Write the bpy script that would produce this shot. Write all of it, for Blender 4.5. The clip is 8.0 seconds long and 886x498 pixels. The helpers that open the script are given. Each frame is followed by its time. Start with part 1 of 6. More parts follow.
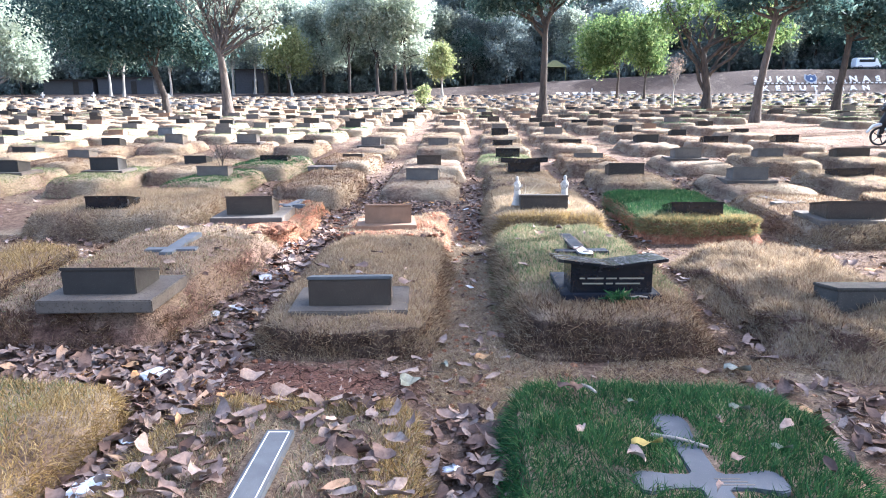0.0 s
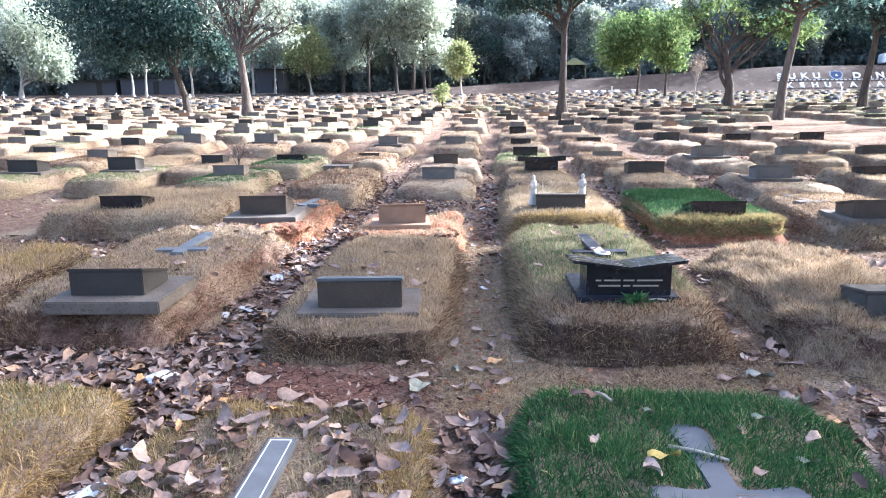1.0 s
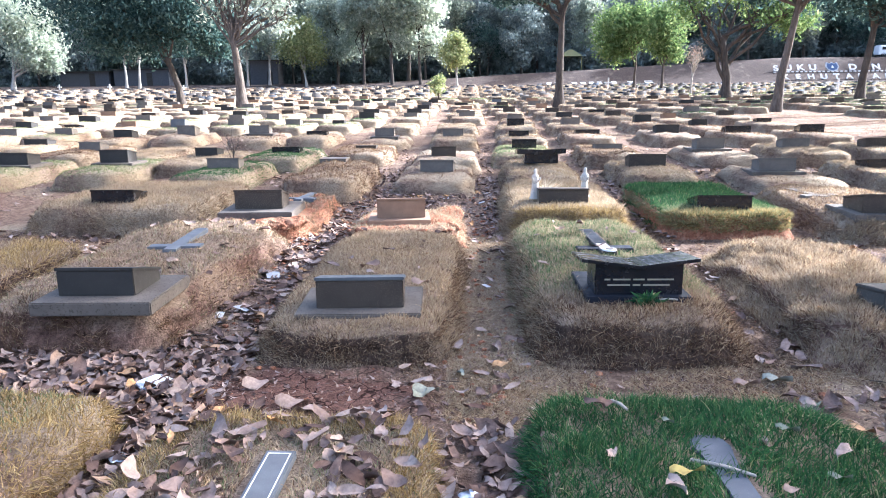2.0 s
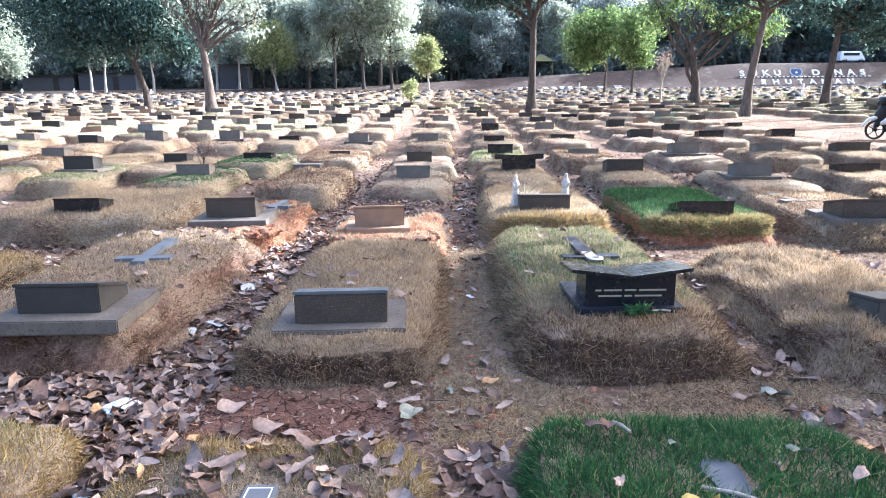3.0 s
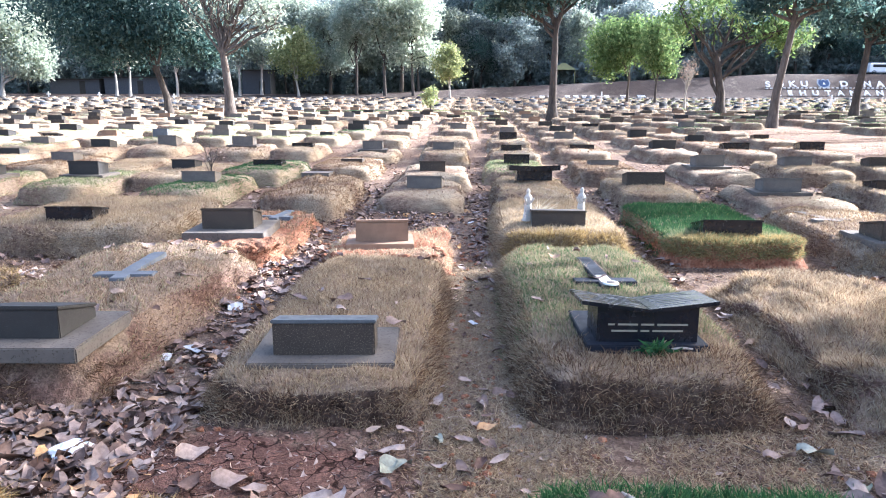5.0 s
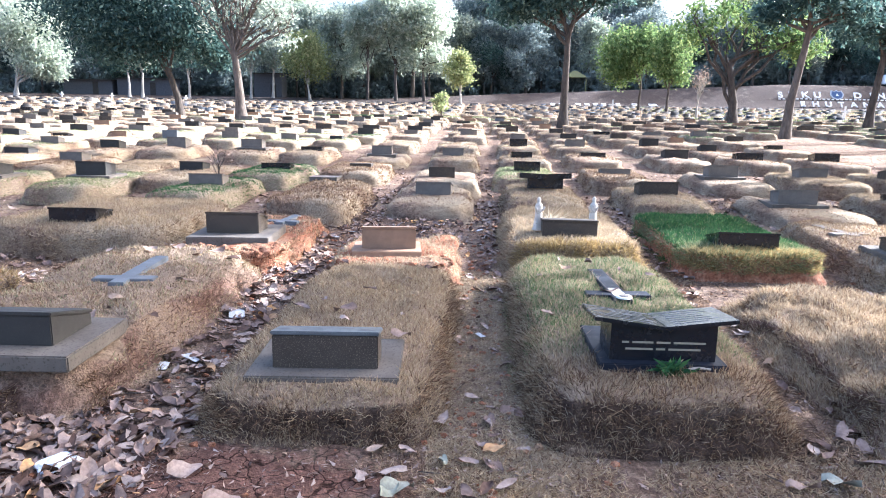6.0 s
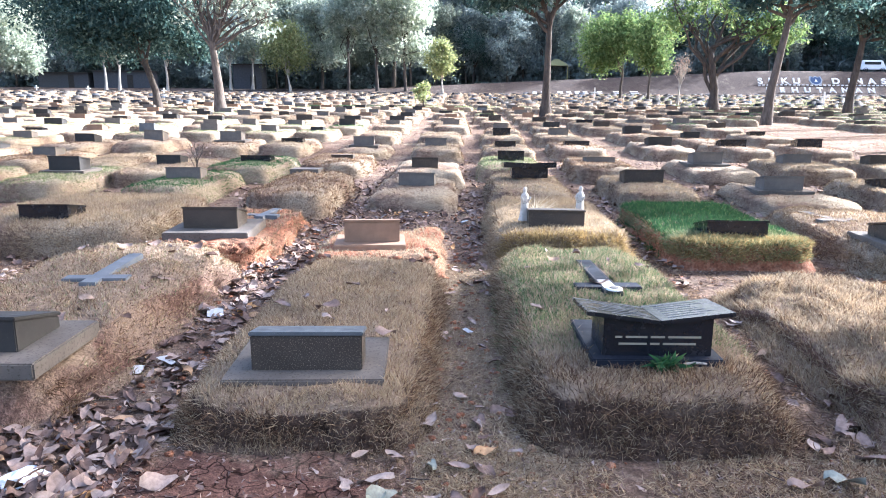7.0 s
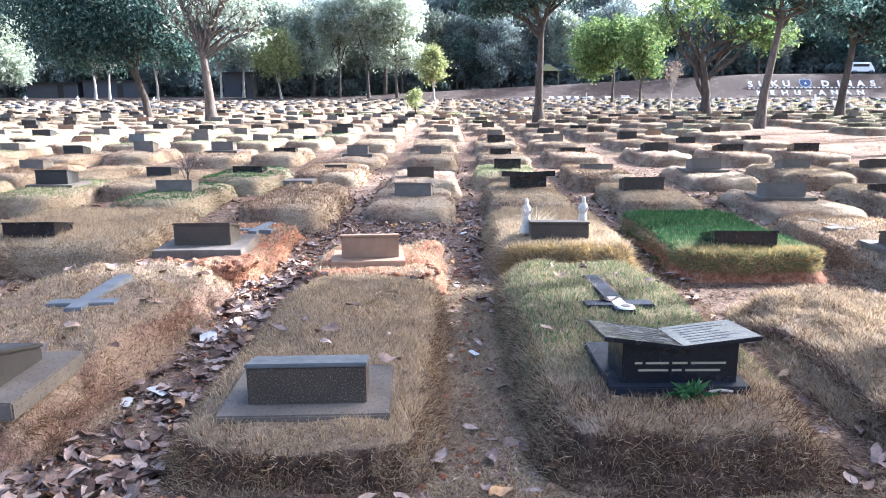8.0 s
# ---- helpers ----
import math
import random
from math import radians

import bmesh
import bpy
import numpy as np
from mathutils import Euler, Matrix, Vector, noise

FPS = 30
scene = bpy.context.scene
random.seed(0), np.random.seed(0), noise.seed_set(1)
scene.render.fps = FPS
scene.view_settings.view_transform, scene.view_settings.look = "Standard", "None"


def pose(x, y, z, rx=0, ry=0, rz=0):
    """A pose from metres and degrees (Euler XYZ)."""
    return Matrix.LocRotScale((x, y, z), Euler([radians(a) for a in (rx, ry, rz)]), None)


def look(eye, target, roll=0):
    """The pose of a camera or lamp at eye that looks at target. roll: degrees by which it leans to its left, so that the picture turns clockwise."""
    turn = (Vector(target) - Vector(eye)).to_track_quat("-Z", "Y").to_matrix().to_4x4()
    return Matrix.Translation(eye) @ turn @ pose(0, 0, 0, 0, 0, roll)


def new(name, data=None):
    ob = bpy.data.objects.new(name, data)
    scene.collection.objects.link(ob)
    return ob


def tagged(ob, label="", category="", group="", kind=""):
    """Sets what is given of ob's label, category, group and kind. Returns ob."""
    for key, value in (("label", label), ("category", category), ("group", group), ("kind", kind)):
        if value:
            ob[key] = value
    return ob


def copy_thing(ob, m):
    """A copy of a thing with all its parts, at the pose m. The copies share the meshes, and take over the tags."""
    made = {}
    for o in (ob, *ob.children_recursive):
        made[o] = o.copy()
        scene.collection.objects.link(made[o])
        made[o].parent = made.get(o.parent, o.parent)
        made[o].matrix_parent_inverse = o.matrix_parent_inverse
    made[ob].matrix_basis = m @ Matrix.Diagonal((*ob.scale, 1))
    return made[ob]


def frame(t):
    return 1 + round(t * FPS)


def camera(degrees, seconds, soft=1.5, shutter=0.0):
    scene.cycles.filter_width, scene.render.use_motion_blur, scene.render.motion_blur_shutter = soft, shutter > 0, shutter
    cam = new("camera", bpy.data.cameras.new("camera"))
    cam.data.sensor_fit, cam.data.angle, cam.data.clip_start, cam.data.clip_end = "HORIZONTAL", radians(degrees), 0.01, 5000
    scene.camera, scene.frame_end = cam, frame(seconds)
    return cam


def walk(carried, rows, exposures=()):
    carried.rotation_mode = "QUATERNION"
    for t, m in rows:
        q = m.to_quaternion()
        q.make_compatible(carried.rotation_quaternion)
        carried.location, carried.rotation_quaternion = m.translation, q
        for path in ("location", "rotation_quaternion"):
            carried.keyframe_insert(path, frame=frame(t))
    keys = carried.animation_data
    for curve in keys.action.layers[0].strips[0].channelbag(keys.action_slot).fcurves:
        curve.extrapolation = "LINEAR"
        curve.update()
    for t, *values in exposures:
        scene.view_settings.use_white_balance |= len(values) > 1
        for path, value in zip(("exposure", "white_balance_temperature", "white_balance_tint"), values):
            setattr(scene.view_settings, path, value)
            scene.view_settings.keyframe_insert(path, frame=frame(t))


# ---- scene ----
cam = camera(64.7, 8.0, soft=1.0)
PATH = [
    (0, (1.079, -4.782, 1.669), (1.029, -2.828, 1.248), -0.3),
    (0.5, (1.112, -4.688, 1.66), (1.028, -2.735, 1.238), -0.4),
    (1, (1.127, -4.657, 1.657), (1.022, -2.705, 1.233), -0.6),
    (2.5, (1.015, -4.36, 1.66), (0.952, -2.413, 1.207), -0.5),
    (3, (0.977, -4.278, 1.659), (0.964, -2.326, 1.224), -0.5),
    (3.5, (0.969, -4.232, 1.667), (0.977, -2.278, 1.24), -0.2),
    (4, (1.009, -4.122, 1.671), (0.988, -2.166, 1.253), -0.4),
    (5.5, (1.129, -3.706, 1.666), (1.044, -1.751, 1.253), 0.6),
    (6, (1.106, -3.653, 1.664), (1.014, -1.696, 1.264), 1.0),
    (6.5, (1.088, -3.582, 1.659), (1.02, -1.625, 1.255), 0.7),
    (7, (1.092, -3.491, 1.654), (1.046, -1.538, 1.227), 0.4),
    (7.5, (1.052, -3.353, 1.693), (1.016, -1.402, 1.254), 0.2),
    (8, (1.013, -3.257, 1.693), (0.987, -1.3, 1.282), -0.2),
]
walk(cam, [(t, look(eye, target, roll)) for t, eye, target, roll in PATH], exposures=[(0, 2.5, 5350, 12), (8, 2.5, 5350, 12)])

# ---- world, sun, exposure ----
SUN_AZ, SUN_EL = radians(64), radians(29)
TO_SUN = Vector((math.sin(SUN_AZ) * math.cos(SUN_EL), math.cos(SUN_AZ) * math.cos(SUN_EL), math.sin(SUN_EL)))
world = bpy.data.worlds.new("world")
scene.world = world
world.use_nodes = True
wn = world.node_tree
sky = wn.nodes.new("ShaderNodeTexSky")
sky.sky_type, sky.sun_disc = "NISHITA", False
sky.sun_elevation, sky.sun_rotation = SUN_EL, SUN_AZ
sky.air_density, sky.dust_density, sky.ozone_density = 1.0, 7.0, 0.2
wn.links.new(sky.outputs[0], wn.nodes["Background"].inputs[0])
wn.nodes["Background"].inputs[1].default_value = 0.15
sun_data = bpy.data.lights.new("sun", "SUN")
sun_data.energy, sun_data.angle, sun_data.color = 4.6, radians(0.6), (1.0, 0.965, 0.92)
sun = new("sun", sun_data)
sun.matrix_world = look(TO_SUN * 60, (0, 0, 0))


# ---- materials ----
def material(name, base, rough=0.8, spec=0.3):
    m = bpy.data.materials.new(name)
    m.use_nodes = True
    b = m.node_tree.nodes["Principled BSDF"]
    b.inputs["Base Color"].default_value = (*base, 1)
    b.inputs["Roughness"].default_value = rough
    b.inputs["Specular IOR Level"].default_value = spec
    return m, m.node_tree, b


def ramp(nt, source, stops):
    r = nt.nodes.new("ShaderNodeValToRGB")
    while len(r.color_ramp.elements) < len(stops):
        r.color_ramp.elements.new(0.5)
    for el, (at, c) in zip(r.color_ramp.elements, stops):
        el.position, el.color = at, (*c, 1)
    nt.links.new(source, r.inputs[0])
    return r.outputs[0]


def noise_tex(nt, scale, detail=4, rough=0.6, coord=None):
    n = nt.nodes.new("ShaderNodeTexNoise")
    n.inputs["Scale"].default_value, n.inputs["Detail"].default_value, n.inputs["Roughness"].default_value = scale, detail, rough
    c = coord or nt.nodes.new("ShaderNodeTexCoord").outputs["Object"]
    nt.links.new(c, n.inputs["Vector"])
    return n.outputs["Fac"]


def mix(nt, fac, a, b, kind="MIX"):
    n = nt.nodes.new("ShaderNodeMix")
    n.data_type, n.blend_type = "RGBA", kind
    for value, socket in ((fac, n.inputs[0]), (a, n.inputs[6]), (b, n.inputs[7])):
        if hasattr(value, "is_linked"):
            nt.links.new(value, socket)
        elif isinstance(value, tuple):
            socket.default_value = (*value, 1)
        else:
            socket.default_value = value
    return n.outputs[2]


def bump(nt, b, source, strength, distance):
    n = nt.nodes.new("ShaderNodeBump")
    n.inputs["Strength"].default_value, n.inputs["Distance"].default_value = strength, distance
    nt.links.new(source, n.inputs["Height"])
    nt.links.new(n.outputs[0], b.inputs["Normal"])


def soil_material(name, dark, mid, light, straw, straw_from, turf=None, damp=None):
    """Dry earth: clods, paler dust, and thatch where the coarse noise is high."""
    m, nt, b = material(name, mid, 0.95, 0.1)
    big, fine, grain = noise_tex(nt, 0.9, 5), noise_tex(nt, 14, 6, 0.7), noise_tex(nt, 90, 3)
    earth = ramp(nt, fine, [(0.3, dark), (0.52, mid), (0.72, light)])
    thatch = ramp(nt, grain, [(0.3, tuple(0.55 * v for v in straw)), (0.65, straw)])
    mask = ramp(nt, big, [(straw_from, (0, 0, 0)), (straw_from + 0.16, (1, 1, 1))])
    cell = nt.nodes.new("ShaderNodeTexVoronoi")
    cell.feature = "DISTANCE_TO_EDGE"
    cell.inputs["Scale"].default_value = 6.5
    tc = nt.nodes.new("ShaderNodeTexCoord")
    warp = nt.nodes.new("ShaderNodeTexNoise")
    warp.inputs["Scale"].default_value = 6
    nt.links.new(tc.outputs["Object"], warp.inputs["Vector"])
    wv = nt.nodes.new("ShaderNodeVectorMath")
    wv.operation = "MULTIPLY_ADD"
    nt.links.new(warp.outputs["Color"], wv.inputs[0])
    wv.inputs[1].default_value = (0.3, 0.3, 0.3)
    nt.links.new(tc.outputs["Object"], wv.inputs[2])
    nt.links.new(wv.outputs[0], cell.inputs["Vector"])
    crack = ramp(nt, cell.outputs["Distance"], [(0.0, (0.16, 0.13, 0.12)), (0.018, (0.3, 0.27, 0.25)), (0.045, (1, 1, 1))])
    where = ramp(nt, noise_tex(nt, 0.55, 2), [(0.54, (0, 0, 0)), (0.66, (1, 1, 1))])
    cracked = mix(nt, 1.0, earth, mix(nt, where, (1.0, 1.0, 1.0), crack), "MULTIPLY")
    speck = ramp(nt, noise_tex(nt, 45, 4, 0.75), [(0.32, (0.55, 0.53, 0.52)), (0.5, (1, 1, 1)), (0.68, (1.35, 1.33, 1.3))])
    surface = mix(nt, mask, cracked, thatch)
    if damp:
        centre, reach, tone = damp
        off, dist, grow = nt.nodes.new("ShaderNodeVectorMath"), nt.nodes.new("ShaderNodeVectorMath"), nt.nodes.new("ShaderNodeMath")
        off.operation, dist.operation, grow.operation = "MULTIPLY_ADD", "LENGTH", "MULTIPLY_ADD"
        nt.links.new(tc.outputs["Object"], off.inputs[0])
        off.inputs[1].default_value = (1 / reach[0], 1 / reach[1], 0)
        off.inputs[2].default_value = (-centre[0] / reach[0], -centre[1] / reach[1], 0)
        nt.links.new(off.outputs[0], dist.inputs[0])
        nt.links.new(noise_tex(nt, 4, 5, 0.7), grow.inputs[0])
        grow.inputs[1].default_value = 0.9
        nt.links.new(dist.outputs["Value"], grow.inputs[2])
        edge = ramp(nt, grow.outputs[0], [(0.72, (1, 1, 1)), (1.0, (0, 0, 0))])
        surface = mix(nt, edge, surface, mix(nt, 1.0, ramp(nt, fine, [(0.3, tuple(0.5 * v for v in tone)), (0.52, tone), (0.75, tuple(1.6 * v for v in tone))]), crack, "MULTIPLY"))
    if turf:
        geo, split, add = nt.nodes.new("ShaderNodeNewGeometry"), nt.nodes.new("ShaderNodeSeparateXYZ"), nt.nodes.new("ShaderNodeMath")
        nt.links.new(geo.outputs["Normal"], split.inputs[0])
        add.operation = "MULTIPLY_ADD"
        nt.links.new(noise_tex(nt, 11, 5, 0.7), add.inputs[0])
        add.inputs[1].default_value = 0.7
        steep = nt.nodes.new("ShaderNodeMath")
        steep.operation = "POWER"
        nt.links.new(split.outputs["Z"], steep.inputs[0])
        steep.inputs[1].default_value = 3.0
        nt.links.new(steep.outputs[0], add.inputs[2])
        level = ramp(nt, add.outputs[0], [(0.74, (0, 0, 0)), (0.97, (1, 1, 1))])
        surface = mix(nt, level, surface, ramp(nt, fine, [(0.3, turf[0]), (0.52, turf[1]), (0.72, turf[2])]))
    nt.links.new(mix(nt, 1.0, surface, speck, "MULTIPLY"), b.inputs["Base Color"])
    bump(nt, b, mix(nt, 0.5, fine, grain), 1.0, 0.05)
    return m


def grass_material(name, stops, through_light=0.25):
    """Blades: every blade its own tint, with larger patches of change."""
    m, nt, b = material(name, stops[0][1], 0.8, 0.1)
    geo = nt.nodes.new("ShaderNodeNewGeometry")
    tint = ramp(nt, geo.outputs["Random Per Island"], stops)
    patch = ramp(nt, noise_tex(nt, 2.2, 3), [(0.3, (0.78, 0.78, 0.80)), (0.7, (1.12, 1.08, 1.0))])
    colour = mix(nt, 1.0, tint, patch, "MULTIPLY")
    nt.links.new(colour, b.inputs["Base Color"])
    tr = nt.nodes.new("ShaderNodeBsdfTranslucent")
    nt.links.new(colour, tr.inputs["Color"])
    ms = nt.nodes.new("ShaderNodeMixShader")
    ms.inputs[0].default_value = through_light
    nt.links.new(b.outputs[0], ms.inputs[1])
    nt.links.new(tr.outputs[0], ms.inputs[2])
    nt.links.new(ms.outputs[0], nt.nodes["Material Output"].inputs["Surface"])
    return m


def stone_material(name, base, fleck, amount, rough, scale=220):
    """Granite or terrazzo: flecks, a faint cloud of stain, dust on it."""
    m, nt, b = material(name, base, rough, 0.45 if rough < 0.3 else 0.15)
    spots = ramp(nt, noise_tex(nt, scale, 5, 0.65), [(1 - amount, (0, 0, 0)), (min(0.99, 1.06 - amount), (1, 1, 1))])
    stain = ramp(nt, noise_tex(nt, 5, 5), [(0.3, (0.72, 0.72, 0.72)), (0.7, (1.15, 1.13, 1.1))])
    nt.links.new(mix(nt, 1.0, mix(nt, spots, base, fleck), stain, "MULTIPLY"), b.inputs["Base Color"])
    nt.links.new(ramp(nt, noise_tex(nt, 9, 4), [(0.35, (rough,) * 3), (0.75, (min(1, rough + 0.25),) * 3)]), b.inputs["Roughness"])
    bump(nt, b, noise_tex(nt, scale, 2), 0.12, 0.002)
    return m


def bark_material(name, dark, light):
    m, nt, b = material(name, dark, 0.95, 0.1)
    tc = nt.nodes.new("ShaderNodeTexCoord")
    mp = nt.nodes.new("ShaderNodeMapping")
    mp.inputs["Scale"].default_value = (1, 1, 0.25)
    nt.links.new(tc.outputs["Object"], mp.inputs["Vector"])
    f = noise_tex(nt, 9, 6, 0.7, mp.outputs[0])
    nt.links.new(ramp(nt, f, [(0.3, dark), (0.7, light)]), b.inputs["Base Color"])
    bump(nt, b, f, 0.9, 0.05)
    return m


GROUND = soil_material("earth", (0.08, 0.05, 0.036), (0.17, 0.114, 0.082), (0.28, 0.205, 0.152), (0.36, 0.285, 0.195), 0.53, damp=((0.0, -0.85), (2.1, 0.95), (0.155, 0.082, 0.06)))
MOUND = soil_material("turf_soil", (0.10, 0.066, 0.047), (0.19, 0.132, 0.096), (0.30, 0.23, 0.165), (0.40, 0.325, 0.23), 0.42)
RED_SOIL = soil_material("red_soil", (0.15, 0.06, 0.034), (0.3, 0.135, 0.078), (0.41, 0.235, 0.15), (0.429, 0.33, 0.22), 0.56)
DRY = grass_material("dry_grass", [(0.0, (0.27, 0.2, 0.13)), (0.3, (0.35, 0.272, 0.178)), (0.75, (0.42, 0.335, 0.228)), (1.0, (0.5, 0.42, 0.305))], 0.35)
BROWN = grass_material("brown_grass", [(0.0, (0.07, 0.041, 0.027)), (0.4, (0.175, 0.11, 0.069)), (0.8, (0.32, 0.222, 0.14)), (1.0, (0.5, 0.385, 0.255))])
OLIVE = grass_material("half_dry_grass", [(0.0, (0.085, 0.118, 0.05)), (0.4, (0.155, 0.2, 0.09)), (0.8, (0.27, 0.3, 0.155)), (1.0, (0.44, 0.41, 0.26))])
GREEN = grass_material("green_grass", [(0.0, (0.022, 0.066, 0.028)), (0.6, (0.042, 0.118, 0.044)), (0.95, (0.09, 0.178, 0.06)), (1.0, (0.36, 0.31, 0.17))])
GRANITE = stone_material("brown_granite", (0.055, 0.045, 0.037), (0.2, 0.165, 0.13), 0.44, 0.45, 140)
BLACK = stone_material("black_granite", (0.012, 0.013, 0.017), (0.05, 0.05, 0.055), 0.3, 0.12, 300)
DUSTY_BLACK = stone_material("dusty_black_granite", (0.014, 0.017, 0.026), (0.04, 0.044, 0.055), 0.3, 0.5, 300)
GREY = stone_material("grey_terrazzo", (0.145, 0.129, 0.115), (0.25, 0.228, 0.2), 0.42, 0.7, 180)
DARK = stone_material("dark_granite", (0.042, 0.04, 0.038), (0.11, 0.10, 0.092), 0.4, 0.62, 200)
GREYBROWN = stone_material("grey_brown_terrazzo", (0.07, 0.064, 0.058), (0.15, 0.138, 0.12), 0.44, 0.7, 160)
SLATE = stone_material("slate_stone", (0.1, 0.11, 0.13), (0.17, 0.18, 0.2), 0.4, 0.65, 200)
TAN = stone_material("tan_terrazzo", (0.25, 0.16, 0.108), (0.17, 0.105, 0.07), 0.4, 0.7, 120)
BLUEGREY = stone_material("blue_grey_stone", (0.125, 0.135, 0.15), (0.2, 0.21, 0.225), 0.4, 0.8, 200)
PALE = stone_material("pale_cement", (0.12, 0.104, 0.09), (0.075, 0.064, 0.055), 0.45, 0.85, 60)
SIGN_WHITE = stone_material("weathered_white_paint", (0.74, 0.73, 0.71), (0.55, 0.54, 0.52), 0.4, 0.7, 6)
WHITE = stone_material("white_paint", (0.78, 0.76, 0.72), (0.6, 0.57, 0.52), 0.36, 0.5, 30)
GOLD, _, gold_b = material("gold_paint", (0.27, 0.235, 0.17), 0.5)
STATUE = stone_material("white_plaster", (0.55, 0.51, 0.45), (0.34, 0.31, 0.26), 0.42, 0.6, 25)
BARK = bark_material("grey_bark", (0.03, 0.025, 0.022), (0.11, 0.092, 0.078))
TRUNK = bark_material("brown_bark", (0.05, 0.04, 0.034), (0.17, 0.142, 0.12))
PALE_BARK = bark_material("pale_bark", (0.2, 0.175, 0.15), (0.5, 0.46, 0.4))
LEAF_DARK = grass_material("dark_leaves", [(0.0, (0.03, 0.062, 0.06)), (0.6, (0.065, 0.118, 0.108)), (1.0, (0.15, 0.215, 0.185))], 0.5)
LEAF_MID = grass_material("green_leaves", [(0.0, (0.075, 0.125, 0.045)), (0.6, (0.15, 0.23, 0.085)), (1.0, (0.27, 0.33, 0.14))], 0.45)
LEAF_LIGHT = grass_material("yellow_green_leaves", [(0.0, (0.15, 0.185, 0.075)), (0.6, (0.27, 0.31, 0.14)), (1.0, (0.42, 0.42, 0.22))], 0.45)
LEAF_PALE = grass_material("grey_green_leaves", [(0.0, (0.18, 0.22, 0.18)), (0.6, (0.31, 0.36, 0.295)), (1.0, (0.45, 0.5, 0.42))], 0.55)
# Wood and ash leaves are paled and blued: distance haze in the colour.
LEAF_WOOD = grass_material("hazed_blue_green_leaves", [(0.0, (0.13, 0.17, 0.175)), (0.6, (0.23, 0.285, 0.285)), (1.0, (0.33, 0.38, 0.37))], 0.6)
LEAF_ASH = grass_material("ash_green_leaves", [(0.0, (0.28, 0.33, 0.27)), (0.6, (0.42, 0.48, 0.39)), (1.0, (0.58, 0.63, 0.53))], 0.7)
# Dead straw for steep mound sides; their shade is darkened into it too.
DEAD = grass_material("dead_shaded_grass", [(0.0, (0.05, 0.029, 0.019)), (0.5, (0.13, 0.08, 0.05)), (0.85, (0.25, 0.168, 0.105)), (1.0, (0.42, 0.31, 0.2))], 0.3)
# Ochre grass; low warm sunlight is put into its colour.
GOLDEN = grass_material("ochre_grass", [(0.0, (0.16, 0.11, 0.05)), (0.4, (0.31, 0.22, 0.095)), (0.8, (0.44, 0.33, 0.15)), (1.0, (0.55, 0.44, 0.24))], 0.35)
CREAM = grass_material("bleached_stalks", [(0.0, (0.45, 0.39, 0.29)), (1.0, (0.66, 0.6, 0.48))], 0.3)
PLAQUE = stone_material("grey_plaque", (0.10, 0.11, 0.12), (0.16, 0.17, 0.18), 0.4, 0.35, 200)
STRAW_TOP = ((0.15, 0.105, 0.074), (0.26, 0.19, 0.135), (0.36, 0.275, 0.195))
TURF = soil_material("turf_over_roots", (0.036, 0.024, 0.018), (0.082, 0.054, 0.04), (0.155, 0.108, 0.079), (0.22, 0.17, 0.125), 0.5, STRAW_TOP)
RED_TURF = soil_material("red_soil_under_turf", (0.15, 0.06, 0.034), (0.3, 0.135, 0.078), (0.41, 0.235, 0.15), (0.429, 0.33, 0.22), 0.56, ((0.025, 0.038, 0.016), (0.045, 0.062, 0.027), (0.075, 0.09, 0.042)))
BROKEN = soil_material("broken_soil", (0.075, 0.042, 0.031), (0.15, 0.09, 0.067), (0.26, 0.172, 0.13), (0.33, 0.245, 0.18), 0.5, STRAW_TOP)
LEAF_PINK = grass_material("dusty_twigs", [(0.0, (0.22, 0.16, 0.12)), (1.0, (0.45, 0.36, 0.3))], 0.2)


def litter_material(name, stops):
    m, nt, b = material(name, stops[0][1], 0.9, 0.06)
    info = nt.nodes.new("ShaderNodeObjectInfo")
    geo = nt.nodes.new("ShaderNodeNewGeometry")
    add = nt.nodes.new("ShaderNodeMath")
    add.operation = "ADD"
    nt.links.new(info.outputs["Random"], add.inputs[0])
    nt.links.new(geo.outputs["Random Per Island"], add.inputs[1])
    fr = nt.nodes.new("ShaderNodeMath")
    fr.operation = "FRACT"
    nt.links.new(add.outputs[0], fr.inputs[0])
    spots = ramp(nt, noise_tex(nt, 40, 4), [(0.3, (0.65, 0.62, 0.6)), (0.65, (1.1, 1.08, 1.05))])
    nt.links.new(mix(nt, 1.0, ramp(nt, fr.outputs[0], stops), spots, "MULTIPLY"), b.inputs["Base Color"])
    return m


LITTER = litter_material("dead_leaf", [(0.0, (0.09, 0.058, 0.048)), (0.3, (0.19, 0.132, 0.11)), (0.62, (0.29, 0.22, 0.19)), (0.9, (0.37, 0.3, 0.262)), (0.97, (0.4, 0.27, 0.18)), (1.0, (0.46, 0.27, 0.12))])
FRESH = litter_material("yellowed_leaf", [(0.0, (0.32, 0.22, 0.06)), (1.0, (0.42, 0.36, 0.14))])
GREEN_LEAF = litter_material("fallen_green_leaf", [(0.0, (0.17, 0.19, 0.145)), (1.0, (0.28, 0.285, 0.245))])
PLASTIC, pl_nt, pl_b = material("white_plastic", (0.72, 0.75, 0.8), 0.3, 0.5)
bump(pl_nt, pl_b, noise_tex(pl_nt, 30, 3), 0.6, 0.01)
PAPER, pa_nt, pa_b = material("dirty_paper", (0.4, 0.4, 0.4), 0.9, 0.05)


